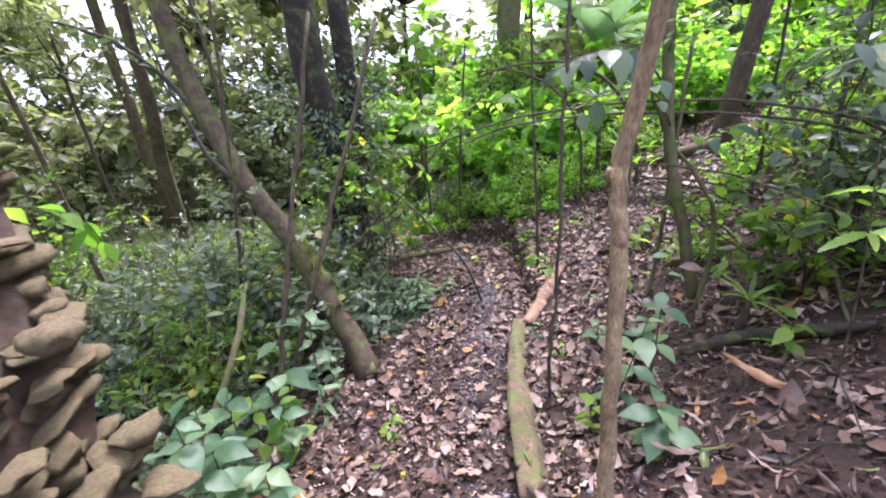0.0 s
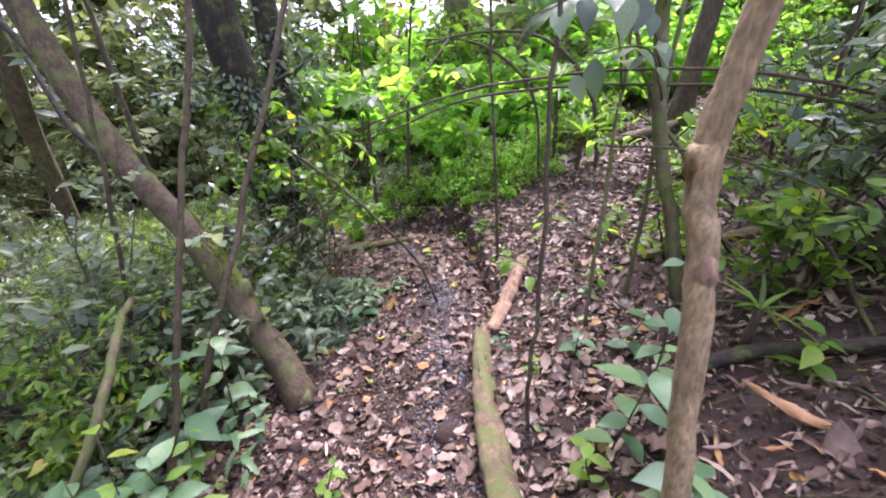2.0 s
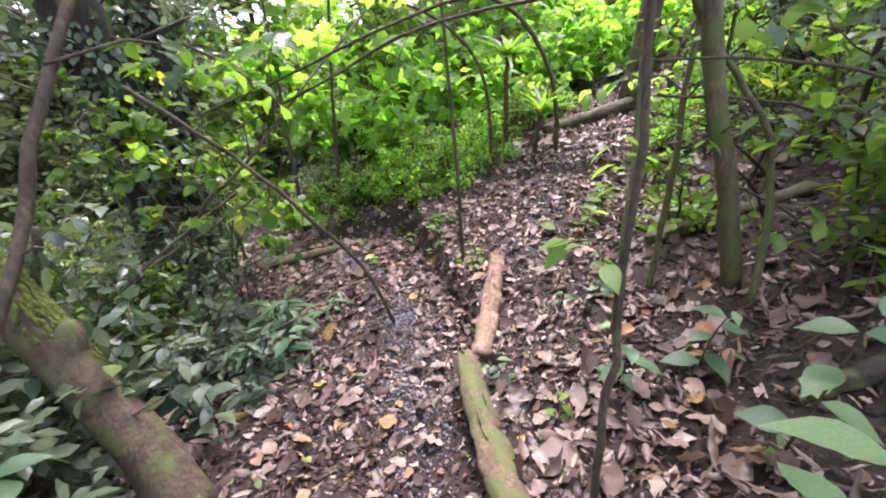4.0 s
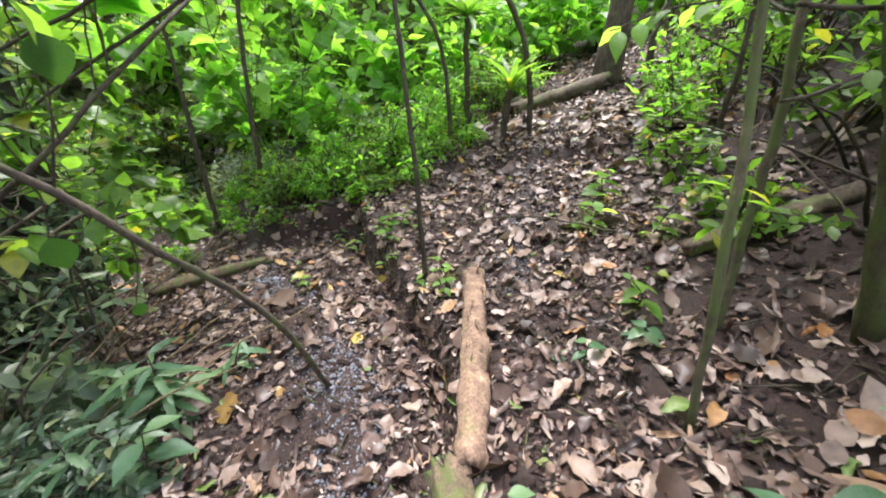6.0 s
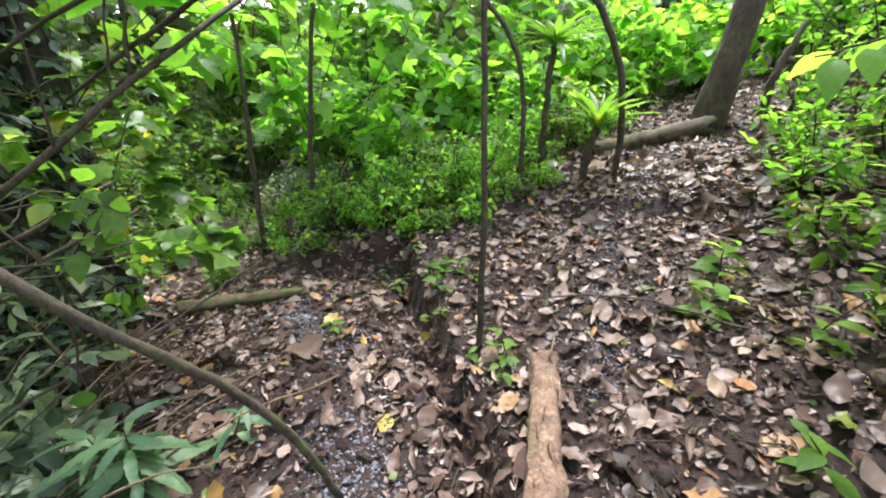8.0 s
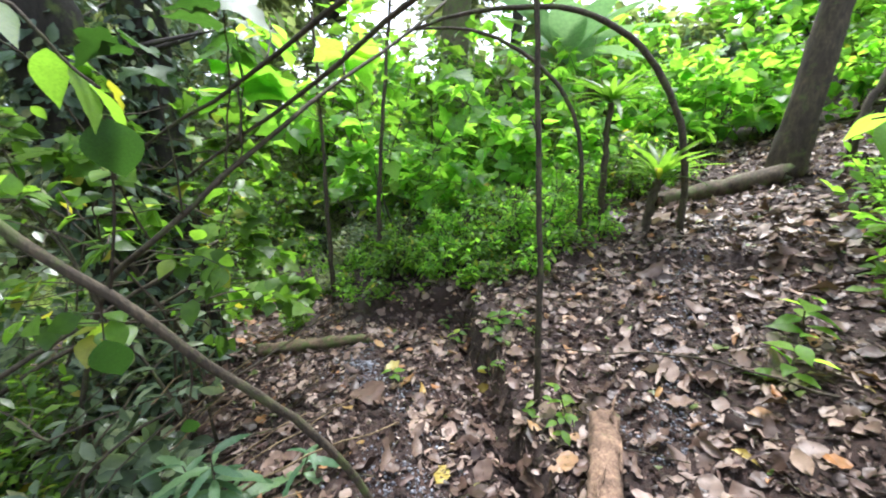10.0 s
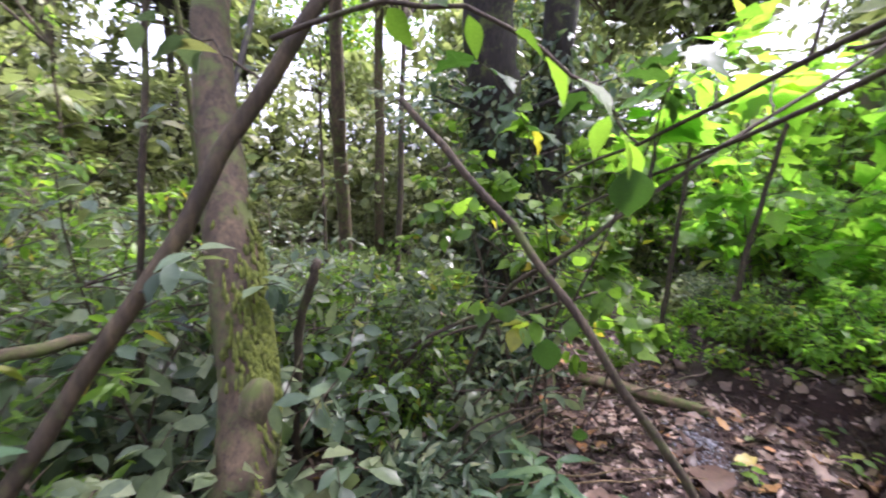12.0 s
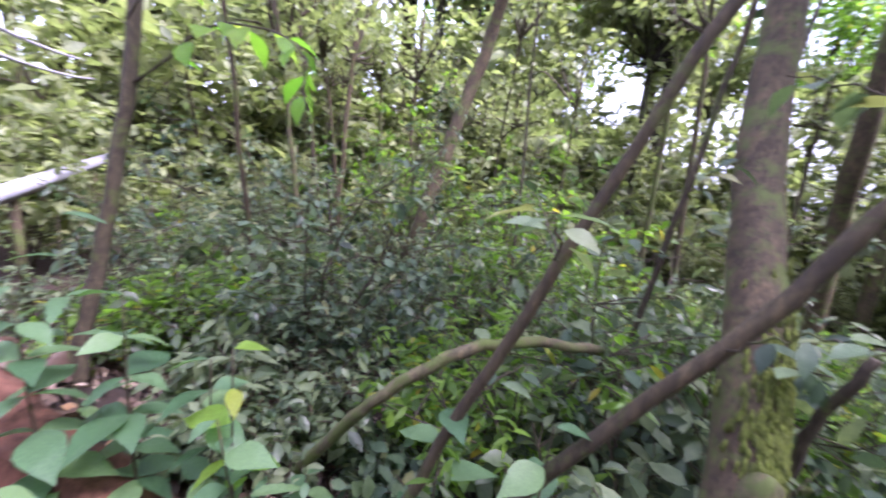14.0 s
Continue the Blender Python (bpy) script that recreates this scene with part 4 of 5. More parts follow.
rows_, cols_ = 16, 15
CV, CF = [], []
for i, z in enumerate(np.linspace(-0.45, 1.36, rows_)):
    fx, fy = wall_face(z)
    ring = [(fx - 0.065, fy - 0.065 - 0.35 * q) for q in range(6)] + [(fx - 0.28, fy - 1.85), (fx - 0.48, fy - 1.85)] + [(fx - 0.5, fy - 1.8 + 0.34 * q) for q in range(6)] + [(fx - 0.28, fy - 0.09)]
    CV += [(x + rngW.normal(0, 0.018), y + rngW.normal(0, 0.018), z + rngW.normal(0, 0.012)) for x, y in ring]
for i in range(rows_ - 1):
    for j in range(cols_):
        a, b2 = i * cols_ + j, i * cols_ + (j + 1) % cols_
        CF += [(a, b2 + cols_, b2), (a, a + cols_, b2 + cols_)]
CV.append((-1.2, 0.0, 1.4))
CF += [(len(CV) - 1, (rows_ - 1) * cols_ + j, (rows_ - 1) * cols_ + (j + 1) % cols_) for j in range(cols_)]
part("earth_core", [(np.array(CV) - np.array(wall.location), np.array(CF))], SOIL_CUT, wall, "packed brown earth between the stones")


stone_shapes = []


def stone_mesh(seed):
    """A flat slab with broken edges."""
    rng = np.random.default_rng(seed)
    bm = bmesh.new()
    n = 12
    ph = rng.uniform(0, 6.28, 3)
    turn = [2 * math.pi * (k + rng.uniform(-0.25, 0.25)) / n for k in range(n)]
    rad = [1 + 0.22 * math.sin(2 * a + ph[0]) + 0.14 * math.sin(3 * a + ph[1]) + 0.10 * math.sin(5 * a + ph[2]) + rng.normal(0, 0.05) for a in turn]
    rings = []
    for zz, rr in ((-0.95, 0.70), (-0.6, 0.96), (0.1, 1.04), (0.65, 0.98), (0.95, 0.72)):
        rings.append([bm.verts.new((math.cos(a) * r * rr * rng.uniform(0.87, 1.1), math.sin(a) * r * rr * rng.uniform(0.87, 1.1), zz + rng.normal(0, 0.2))) for a, r in zip(turn, rad)])
    cap, foot = bm.verts.new((rng.normal(0, 0.2), rng.normal(0, 0.2), 1.05)), bm.verts.new((0, 0, -1.0))
    for k in range(n):
        j = (k + 1) % n
        for low, top in zip(rings, rings[1:]):
            bm.faces.new((low[k], low[j], top[j], top[k])).smooth = True
        bm.faces.new((rings[-1][k], rings[-1][j], cap)).smooth = True
        bm.faces.new((rings[0][j], rings[0][k], foot)).smooth = True
    bmesh.ops.recalc_face_normals(bm, faces=bm.faces)
    bmesh.ops.triangulate(bm, faces=bm.faces)
    bm.verts.index_update()
    stone_shapes.append((np.array([v.co[:] for v in bm.verts]), np.array([[v.index for v in f.verts] for f in bm.faces])))
    me = bpy.data.meshes.new("stone")
    bm.to_mesh(me)
    bm.free()
    me.materials.append(STONE)
    return me


stone_meshes = [stone_mesh(s) for s in range(9)]


def lay_stone(x, y, z, h):
    ob = new("stone", stone_meshes[rngW.integers(9)])
    ob.parent = wall
    ob.matrix_basis = Matrix.Translation(Vector((x, y, z)) - wall.location) @ pose(0, 0, 0, rngW.normal(0, 8), rngW.normal(0, 8), rngW.uniform(0, 360)) @ Matrix.Diagonal((rngW.uniform(0.03, 0.065), rngW.uniform(0.025, 0.05), h * rngW.uniform(0.3, 0.62), 1))


z = -0.25
while z < 1.36:
    h = rngW.uniform(0.02, 0.044)
    fx, fy = wall_face(z)
    bulge = rngW.normal(0, 0.02)
    for s in range(5):
        if rngW.uniform() < (0.28 if z < 0.45 else 0.1):
            continue
        lay_stone(fx - 0.055 + bulge + rngW.normal(0, 0.032), fy - 0.03 - s * 0.10 - rngW.uniform(0, 0.05), z + rngW.normal(0, 0.008), h)
    for s in range(3):
        lay_stone(fx - 0.12 - s * 0.10, fy - 0.05 + bulge + rngW.normal(0, 0.03), z + rngW.normal(0, 0.008), h)
    z += h * 0.85
for k in range(24):
    lay_stone(-1.0 - rngW.uniform(0.03, 0.45), 0.93 - rngW.uniform(0, 1.8), 1.38 + rngW.uniform(0, 0.04), 0.035)

rest = []
for i in range(900):
    zz = rngW.uniform(-0.2, 1.36)
    fx, fy = wall_face(zz)
    v, f = stone_shapes[i % 9]
    side = i % 3
    a = rngW.uniform(0, 6.28)
    sx, sy, sz = rngW.uniform(0.03, 0.08), rngW.uniform(0.025, 0.055), rngW.uniform(0.008, 0.018)
    w = np.stack([v[:, 0] * sx * math.cos(a) - v[:, 1] * sy * math.sin(a), v[:, 0] * sx * math.sin(a) + v[:, 1] * sy * math.cos(a), v[:, 2] * sz], 1)
    p = (fx - 0.06 + rngW.normal(0, 0.02), fy - rngW.uniform(0.5, 1.85), zz) if side == 0 else ((fx - 0.5 + rngW.normal(0, 0.02), fy - rngW.uniform(0.1, 1.8), zz) if side == 1 else (-1.03 - rngW.uniform(0.0, 0.42), 0.9 - rngW.uniform(0, 1.8), 1.37 + rngW.uniform(0, 0.03)))
    rest.append((w + np.array(p) - np.array(wall.location), f))
part("stonework", rest, STONE, wall, "flat flaky stones of the wall's far faces", "stuff")

# ---- pale rail and two cables below the slope ----
rail = thing("pale_rail", -4.1, -1.98, -0.09, "pale weathered plank rail beyond the thicket", "rail")
part("plank", [tube(np.array([(1.0, 0.5, -0.1), (0, 0, 0), (-5.2, -2.67, 0.46)]), [0.11, 0.10, 0.10], 4, 0, 1)], PALE, rail)
for x, y in ((-4.3, -2.08), (-6.6, -3.27), (-9.0, -4.5)):
    zt = -0.09 + (-4.1 - x) * 0.0885
    part("post", [tube(np.array([(x, y, at(x, y) - 0.1), (x, y, zt)]) - np.array(rail.location), [0.05, 0.045], 8, 0.03, 2)], BARK_GREY, rail)
for k, (za, zb) in enumerate(((1.54, 2.2), (1.28, 1.87))):
    ob = thing("cable", -4.42, -2.09, za, "thin pale cable stretched above the rail", "cable", "cables above the rail")
    line = curve([(1.2, 0.7, 0.1), (0, 0, 0), (-2.6, -1.6, (zb - za) * 0.45 - 0.05), (-5.2, -3.1, zb - za)], 14)
    part("wire", [tube(line, [0.02, 0.02], 6)], PALE, ob)

# ---- bank of undergrowth between the paths ----
rngB = np.random.default_rng(21)
k = 0
for x, y in [(0.45, 7.5), (0.75, 7.35), (1.1, 7.2), (1.45, 7.15), (1.8, 7.15), (2.1, 7.25), (0.35, 8.0), (0.7, 7.8), (1.2, 7.7), (1.7, 7.65), (2.2, 7.7), (2.6, 7.5), (3.0, 7.7), (0.4, 8.6), (1.0, 8.4), (1.6, 8.3), (2.2, 8.3), (2.9, 8.4), (3.5, 7.8), (4.0, 7.9)]:
    shrub("undergrowth", "dense small-leaved green undergrowth on an earth bank", x, y, rngB.uniform(0.45, 1.05), 0.38, 100 + k, LEAF_LIGHT if k % 3 else LEAF_MID, 0.08, 9, 4, 15, (OVAL, LONG, SMALL)[k % 3], group="undergrowth of the bank")
    k += 1
for x, y in [(0.3, 7.15), (1.2, 6.8), (1.55, 6.75), (1.9, 6.75), (-0.75, 7.6), (-1.0, 8.3), (-0.7, 9.0), (-0.1, 7.7), (1.35, 6.6), (1.75, 6.55), (2.15, 6.72), (2.5, 6.7), (-0.25, 8.2), (0.15, 8.1)]:
    shrub("low_plant", "low green plant at the edge of the bare path", x, y, 0.28, 0.22, 100 + k, LEAF_LIGHT if k % 2 else LEAF_MID, 0.07, 5, 3, 9, group="low plants by the path", category="plant")
    k += 1
for x, y, h in [(1.4, 9.0, 1.5), (2.5, 9.0, 1.7), (3.3, 8.6, 1.6), (1.3, 10.2, 2.4), (2.6, 10.2, 2.6), (3.6, 9.6, 2.0), (4.4, 9.0, 1.5), (5.2, 8.8, 1.4), (0.9, 11.5, 3.0), (2.0, 11.8, 3.2), (3.2, 11.4, 2.8), (4.4, 10.8, 2.2), (5.6, 10.2, 1.8), (6.6, 9.2, 1.5), (6.8, 8.0, 1.3), (6.0, 8.7, 1.2), (7.2, 9.8, 1.7), (6.2, 10.8, 2.0), (7.6, 11.0, 2.0), (8.2, 8.8, 1.6), (5.4, 9.5, 1.6), (8.8, 10.0, 1.8), (7.4, 7.2, 1.2), (5.0, 10.0, 1.8), (8.6, 7.6, 1.5)]:
    shrub("broadleaf_shrub", "tall shrub of big bright green heart-shaped leaves", x, y, h * (1.05 if x < 3.4 else 1.2), 0.9, 200 + k, LEAF_LIGHT, 0.17 + 0.025 * (k % 4), 5, 5, 8, MAPLE if k % 3 == 1 else BROAD5, group="broadleaf shrubs", hang=0.3, start=0.3)
    k += 1
shrub("broadleaf_shrub", "tall thin shrub of small mid-green leaves leaning over the path", -0.85, 5.3, 2.7, 0.7, 777, LEAF_MID, 0.095, 5, 7, 10, BROAD5, group="broadleaf shrubs", hang=0.3, start=0.72)
shrub("broadleaf_shrub", "tall green shrub of lobed leaves leaning over the path", -1.3, 6.6, 3.2, 0.9, 778, LEAF_MID, 0.17, 6, 8, 7, MAPLE, group="broadleaf shrubs", hang=0.3, start=0.66)
shrub("broadleaf_shrub", "tall bright shrub of lobed leaves beyond the path", 0.5, 8.9, 3.0, 0.9, 780, LEAF_LIGHT, 0.22, 6, 8, 7, MAPLE, group="broadleaf shrubs", hang=0.3, start=0.5)
shrub("coffee_shrub", "dark glossy shrub on the far slope", 8.3, 12.6, 2.2, 1.0, 779, LEAF_DARK, 0.22, 9, 7, 16, OVAL)
ban = thing("banana_plant", 4.1, 12.0, at(4.1, 12.0), "banana-like plant with huge green leaves, coloured pale for sky reflection", "plant")
part("stem", [tube(curve([(0, 0, 0), (0.05, 0, 1.2), (0.1, 0, 2.4)], 8), [0.14, 0.1], 10)], LEAF_FAR, ban)
rosette(ban, (0.1, 0, 2.2), 11, 2.0, M_SLAB, 5, 2.0)

# low pale plants where the lower path runs on into the light
rngP = np.random.default_rng(93)
for i in range(34):
    y = rngP.uniform(8.6, 14.0)
    x = rngP.uniform(-2.2, 0.5) + 0.15 * (10 - y)
    if abs(x + 0.75 + 0.2 * (y - 8)) < 0.4 and y < 10.5:
        continue
    shrub("low_plant", "low pale green plant beyond the bend of the path", x, y, rngP.uniform(0.25, 0.6) * (1 + 0.12 * (y - 8.6)), 0.4, 1500 + i, (LEAF_PALE, LEAF_FAR, LEAF_LIGHT)[i % 3], 0.10, 6, 4, 12, (OVAL, LONG)[i % 2], group="low plants by the path", category="plant", joined=True)

# ---- thicket on the lower side ----
for x, y, h, m in [(-1.75, 3.3, 0.85, 0), (-2.05, 3.0, 1.15, 0), (-2.3, 3.6, 1.25, 0), (-1.95, 4.0, 1.05, 0), (-2.6, 4.25, 1.25, 0), (-2.9, 4.9, 1.1, 0), (-1.75, 3.15, 0.55, 0), (-1.15, 4.25, 0.4, 0), (-1.1, 4.9, 0.45, 0), (-2.3, 4.6, 1.1, 0), (-2.0, 5.3, 1.2, 0), (-1.5, 5.8, 0.8, 0), (-2.8, 3.4, 1.0, 0), (-3.2, 4.4, 0.8, 0), (-2.4, 2.6, 0.7, 1), (-3.3, 2.2, 1.0, 0), (-4.0, 3.3, 1.5, 0), (-3.0, 6.2, 0.7, 0),
                   (-4.3, 4.4, 0.8, 0), (-2.7, 1.6, 0.8, 0), (-3.8, 1.0, 1.3, 0), (-2.0, 7.6, 1.2, 0), (-5.0, 2.2, 1.7, 0), (-5.2, 4.0, 1.7, 1), (-4.6, 0.0, 1.6, 0), (-3.2, 7.6, 0.9, 0), (-2.1, 1.9, 0.45, 0), (-1.8, 2.4, 0.35, 0), (-2.3, 1.2, 0.5, 0), (-2.6, 0.6, 0.7, 0), (-1.9, 1.5, 0.35, 0), (-2.9, 0.9, 0.6, 0), (-2.6, 5.9, 1.2, 0),
                   (-1.6, 4.7, 0.6, 0), (-6.2, 3.2, 2.2, 1), (-6.2, 4.6, 1.2, 0), (-6.3, 0.8, 2.2, 0), (-7.5, 2.0, 2.6, 1), (-7.4, 4.4, 2.6, 0), (-7.2, -0.8, 2.4, 0), (-1.9, 8.8, 1.0, 1), (-2.6, 9.2, 1.8, 0), (-1.8, 10.2, 1.8, 1), (-0.72, 4.15, 0.35, 0), (-0.8, 4.45, 0.4, 0)]:
    h *= 1.5 if -3.5 < x < -1.4 and 2.5 < y < 6 else 1.15
    shrub("thicket_shrub", "dark glossy-leaved shrub in the thicket beside the path" if m == 0 else "green leafy shrub in the thicket beside the path", x, y, h, 0.35 + 0.25 * h, 300 + k, LEAF_MID if (m or k % 4 == 0) else (LEAF_PALE if k % 2 else LEAF_DARK), (0.055, 0.075, 0.095, 0.12)[k % 4] + 0.015 * h, 7, 7, (21, 15, 12, 8)[k % 4], OVAL if k % 3 else LONG, group="thicket shrubs")
    k += 1
# pale small-leaved growth filling the thicket's floor further off
rngG = np.random.default_rng(64)
for i in range(76):
    x, y = rngG.uniform(-7.0, -2.3), rngG.uniform(-1.2, 7.4)
    if (x > -3.0 and y < 0.4) or (x > -2.6 and y > 5):
        continue
    h = rngG.uniform(0.45, 0.9) * (1 + 0.22 * (-2.3 - x))
    shrub("thicket_shrub", "pale grey-green small-leaved shrub in the thicket", x, y, h, 0.45 + 0.2 * h, 1300 + i, (LEAF_PALE, LEAF_DARK, LEAF_PALE, LEAF_MID)[i % 4], 0.06 + 0.014 * (i % 4), 6, 6, 15, (OVAL, SMALL, LONG)[i % 3], group="thicket shrubs", joined=True)

# tall leafy bushes standing in the thicket
for i, (x, y, h) in enumerate([(-3.2, 1.5, 2.4), (-3.7, 2.7, 2.7), (-4.3, 3.9, 2.9), (-4.9, 2.0, 3.1), (-5.3, 0.5, 3.0), (-5.8, 3.2, 3.3), (-4.4, -0.5, 2.7), (-4.1, 5.4, 2.7), (-6.4, 1.6, 3.6), (-3.4, 0.2, 2.2)]):
    shrub("tall_bush", "tall thin-stemmed leafy bush in the thicket", x, y, h, 0.8, 1700 + i, (LEAF_DARK, LEAF_PALE, LEAF_MID)[i % 3], 0.085 + 0.012 * (i % 3), 6, 7, 11, (OVAL, LONG)[i % 2], group="tall bushes in the thicket", hang=0.25, start=0.42)

# ---- brush on the upper bank ----
for x, y, h, m in [(2.5, 2.5, 1.0, 0), (3.1, 2.9, 1.5, 0), (2.8, 1.7, 1.1, 0), (3.6, 2.3, 1.7, 0), (3.7, 3.8, 1.5, 0), (4.2, 4.6, 1.6, 1), (4.6, 3.2, 2.0, 0), (2.6, 0.9, 1.2, 0), (3.4, 0.9, 1.6, 0), (5.2, 4.9, 1.8, 0), (4.9, 5.7, 1.2, 1), (5.9, 6.2, 1.5, 1), (2.7, 3.9, 0.4, 1), (3.1, 4.5, 0.5, 1), (3.6, 5.1, 0.5, 1), (4.1, 5.6, 0.5, 1), (6.2, 5.0, 2.2, 0), (7.2, 6.4, 2.2, 1), (5.8, 3.6, 2.4, 0), (4.6, 1.6, 2.0, 0), (7.4, 4.4, 2.6, 0), (6.0, 1.6, 2.6, 0), (4.6, 6.0, 0.4, 1), (5.2, 6.4, 0.5, 1), (3.9, 5.2, 0.5, 1), (4.3, 5.0, 0.6, 1), (4.9, 5.2, 0.9, 1), (5.6, 5.8, 1.0, 1), (6.3, 6.9, 1.2, 1), (2.55, 3.55, 0.3, 1)]:
    shrub("bank_shrub", "leafy shrub among dead branches on the upper bank" if m == 0 else "low leafy green plant on the upper bank", x, y, h, 0.3 + 0.3 * h, 600 + k, (LEAF_DARK if k % 4 else LEAF_MID) if m == 0 else LEAF_LIGHT if y > 5 else LEAF_MID, 0.09 + 0.02 * h, 7 if m == 0 else 4, 6 if m == 0 else 3, 10 if m == 0 else 8, OVAL, group="shrubs of the upper bank")
    k += 1

# ---- single seedlings ----
for x, y, h, meshes, n, size, sd, lab in [
        (-1.3, 1.88, 0.95, M_LIGHT, 10, 0.16, 45, "young plant with fresh light green leaves"), (-1.18, 1.97, 0.8, M_BLUE, 14, 0.15, 46, "seedling with pale blue-green oval leaves"), (-1.38, 1.50, 0.92, M_BLUE, 24, 0.18, 1, "seedling with pale blue-green oval leaves"), (-1.25, 1.35, 0.85, M_BLUE, 22, 0.18, 2, "seedling with pale blue-green oval leaves"),
        (-1.42, 1.75, 0.85, M_BLUE, 16, 0.17, 40, "seedling with pale blue-green oval leaves"), (-1.05, 1.45, 0.5, M_BLUE, 16, 0.15, 3, "seedling with pale blue-green oval leaves"), (-1.09, 2.43, 0.45, M_FERN, 12, 0.17, 4, "small plant with feathered grey-green leaves"),
        (-1.35, 2.35, 0.5, M_LIGHT, 9, 0.14, 24, "young plant with fresh light green leaves"), (-0.55, 2.13, 0.2, M_LIGHT, 7, 0.10, 5, "tiny light green seedling in the leaf litter"),
        (1.05, 1.5, 0.30, M_BLUE, 12, 0.2, 6, "broad-leaved seedling beside the elbow sapling"), (0.84, 1.75, 0.25, M_LIGHT, 8, 0.12, 25, "fresh light green seedling"), (0.98, 1.88, 0.75, M_BLUE, 9, 0.2, 7, "tall seedling with large matt green leaves"),
        (1.32, 2.12, 0.95, M_BLUE, 10, 0.18, 8, "tall seedling with an orange dead leaf resting on it"), (1.88, 1.86, 0.25, M_LIGHT, 7, 0.17, 9, "whorled green seedling on the bank"),
        (1.5, 2.6, 0.35, M_BLUE, 8, 0.14, 26, "small dark green seedling on the bank"), (1.2, 2.75, 0.3, M_BLUE, 8, 0.13, 27, "small dark green seedling on the bank"),
        (-0.55, 4.62, 0.42, M_FERN, 26, 0.21, 41, "low plant with long toothed grey-green leaves"), (-0.78, 4.3, 0.38, M_FERN, 22, 0.2, 42, "low plant with long toothed grey-green leaves"), (-1.08, 2.72, 0.45, M_BLUE, 14, 0.10, 43, "small broad-leaved plant at the leaning tree's foot"), (-1.2, 3.05, 0.4, M_DARK, 14, 0.10, 44, "glossy dark-leaved plant at the leaning tree's foot"), (-0.38, 4.48, 0.4, M_FERN, 30, 0.22, 10, "low plant with long toothed grey-green leaves"), (-0.15, 4.72, 0.24, M_FERN, 11, 0.22, 11, "low plant with long toothed grey-green leaves"), (-0.6, 4.4, 0.3, M_FERN, 10, 0.22, 12, "low plant with long toothed grey-green leaves"), (-0.5, 4.15, 0.3, M_BLUE, 9, 0.17, 28, "low broad-leaved plant at the path's edge"),
        (1.24, 5.72, 0.2, M_LIGHT, 7, 0.10, 13, "bright seedling on the soil edge"), (1.27, 4.66, 0.22, M_LIGHT, 8, 0.10, 14, "bright seedling on the soil edge"), (1.2, 4.5, 0.12, M_LIGHT, 6, 0.07, 29, "tiny seedling on the soil edge"), (1.08, 4.72, 0.12, M_LIGHT, 6, 0.07, 30, "tiny seedling on the soil edge"), (0.42, 5.55, 0.12, M_LIGHT, 5, 0.09, 31, "tiny seedling in the leaf litter"),
        (2.2, 4.4, 0.22, M_LIGHT, 9, 0.15, 15, "bright seedling on the bank of the upper path"), (2.55, 4.65, 0.25, M_LIGHT, 9, 0.15, 16, "bright seedling on the bank of the upper path"), (2.35, 4.05, 0.3, M_LIGHT, 9, 0.13, 32, "bright seedling on the bank of the upper path"),
        (1.35, 3.62, 0.14, M_BLUE, 7, 0.11, 17, "small green seedling in the leaf litter"), (1.62, 3.45, 0.14, M_BLUE, 7, 0.11, 18, "small green seedling in the leaf litter"), (1.8, 3.65, 0.2, M_LIGHT, 7, 0.12, 33, "small green seedling in the leaf litter"), (0.86, 2.7, 0.12, M_LIGHT, 5, 0.09, 34, "tiny seedling behind the log"), (0.8, 3.1, 0.15, M_BLUE, 6, 0.1, 35, "small seedling behind the log"),
        (-1.28, 2.82, 1.0, M_BLUE, 12, 0.2, 19, "tall plant with large soft heart-shaped leaves"), (-1.4, 2.5, 0.9, M_BLUE, 9, 0.22, 20, "tall plant with large soft heart-shaped leaves"), (-1.22, 2.0, 0.55, M_LIGHT, 9, 0.16, 21, "young plant with pale yellow-green leaves"), (-1.55, 1.85, 0.4, M_FERN, 10, 0.2, 36, "low plant with long grey-green leaves"),
        (-1.02, 3.78, 0.7, M_DARK, 16, 0.17, 22, "glossy dark-leaved plant at the leaning tree's foot"), (-0.85, 3.55, 0.55, M_DARK, 12, 0.16, 23, "glossy dark-leaved plant at the leaning tree's foot"), (-1.5, 1.22, 1.0, M_FERN, 12, 0.28, 37, "plant with long pale green leaves on the slope"), (-1.7, 2.0, 0.3, M_BLUE, 10, 0.13, 38, "low broad-leaved plant on the forest floor"), (-1.9, 2.3, 0.3, M_BLUE, 10, 0.13, 39, "low broad-leaved plant on the forest floor")]:
    seedling("seedling", lab, x, y, h, meshes, n, size, 1000 + sd, (0.08 * math.sin(sd * 3), 0.08 * math.cos(sd * 5)), group="seedlings")
rngE = np.random.default_rng(58)
for i in range(16):
    y = rngE.uniform(5.2, 7.3)
    x = float(np.interp(y, [5.2, 6.4, 6.75, 7.0, 7.3], [1.05, 1.1, 1.0, 0.4, 0.1])) + rngE.normal(0.02, 0.14)
    seedling("seedling", "tiny green seedling on the cut earth edge", x, y, rngE.uniform(0.06, 0.16), M_LIGHT if i % 3 else M_MID, 6, rngE.uniform(0.06, 0.1), 1200 + i, group="seedlings")
seedling("seedling", "tall plant with long fresh green leaves leaning over the bank", 1.8, 1.45, 1.2, M_FERN2, 9, 0.18, 1060, (-0.2, 0.05), group="seedlings", top_only=True)
blade = thing("strap_leaf_plant", 1.9, 2.2, at(1.9, 2.2), "tuft of stiff strap-shaped green leaves", "plant")
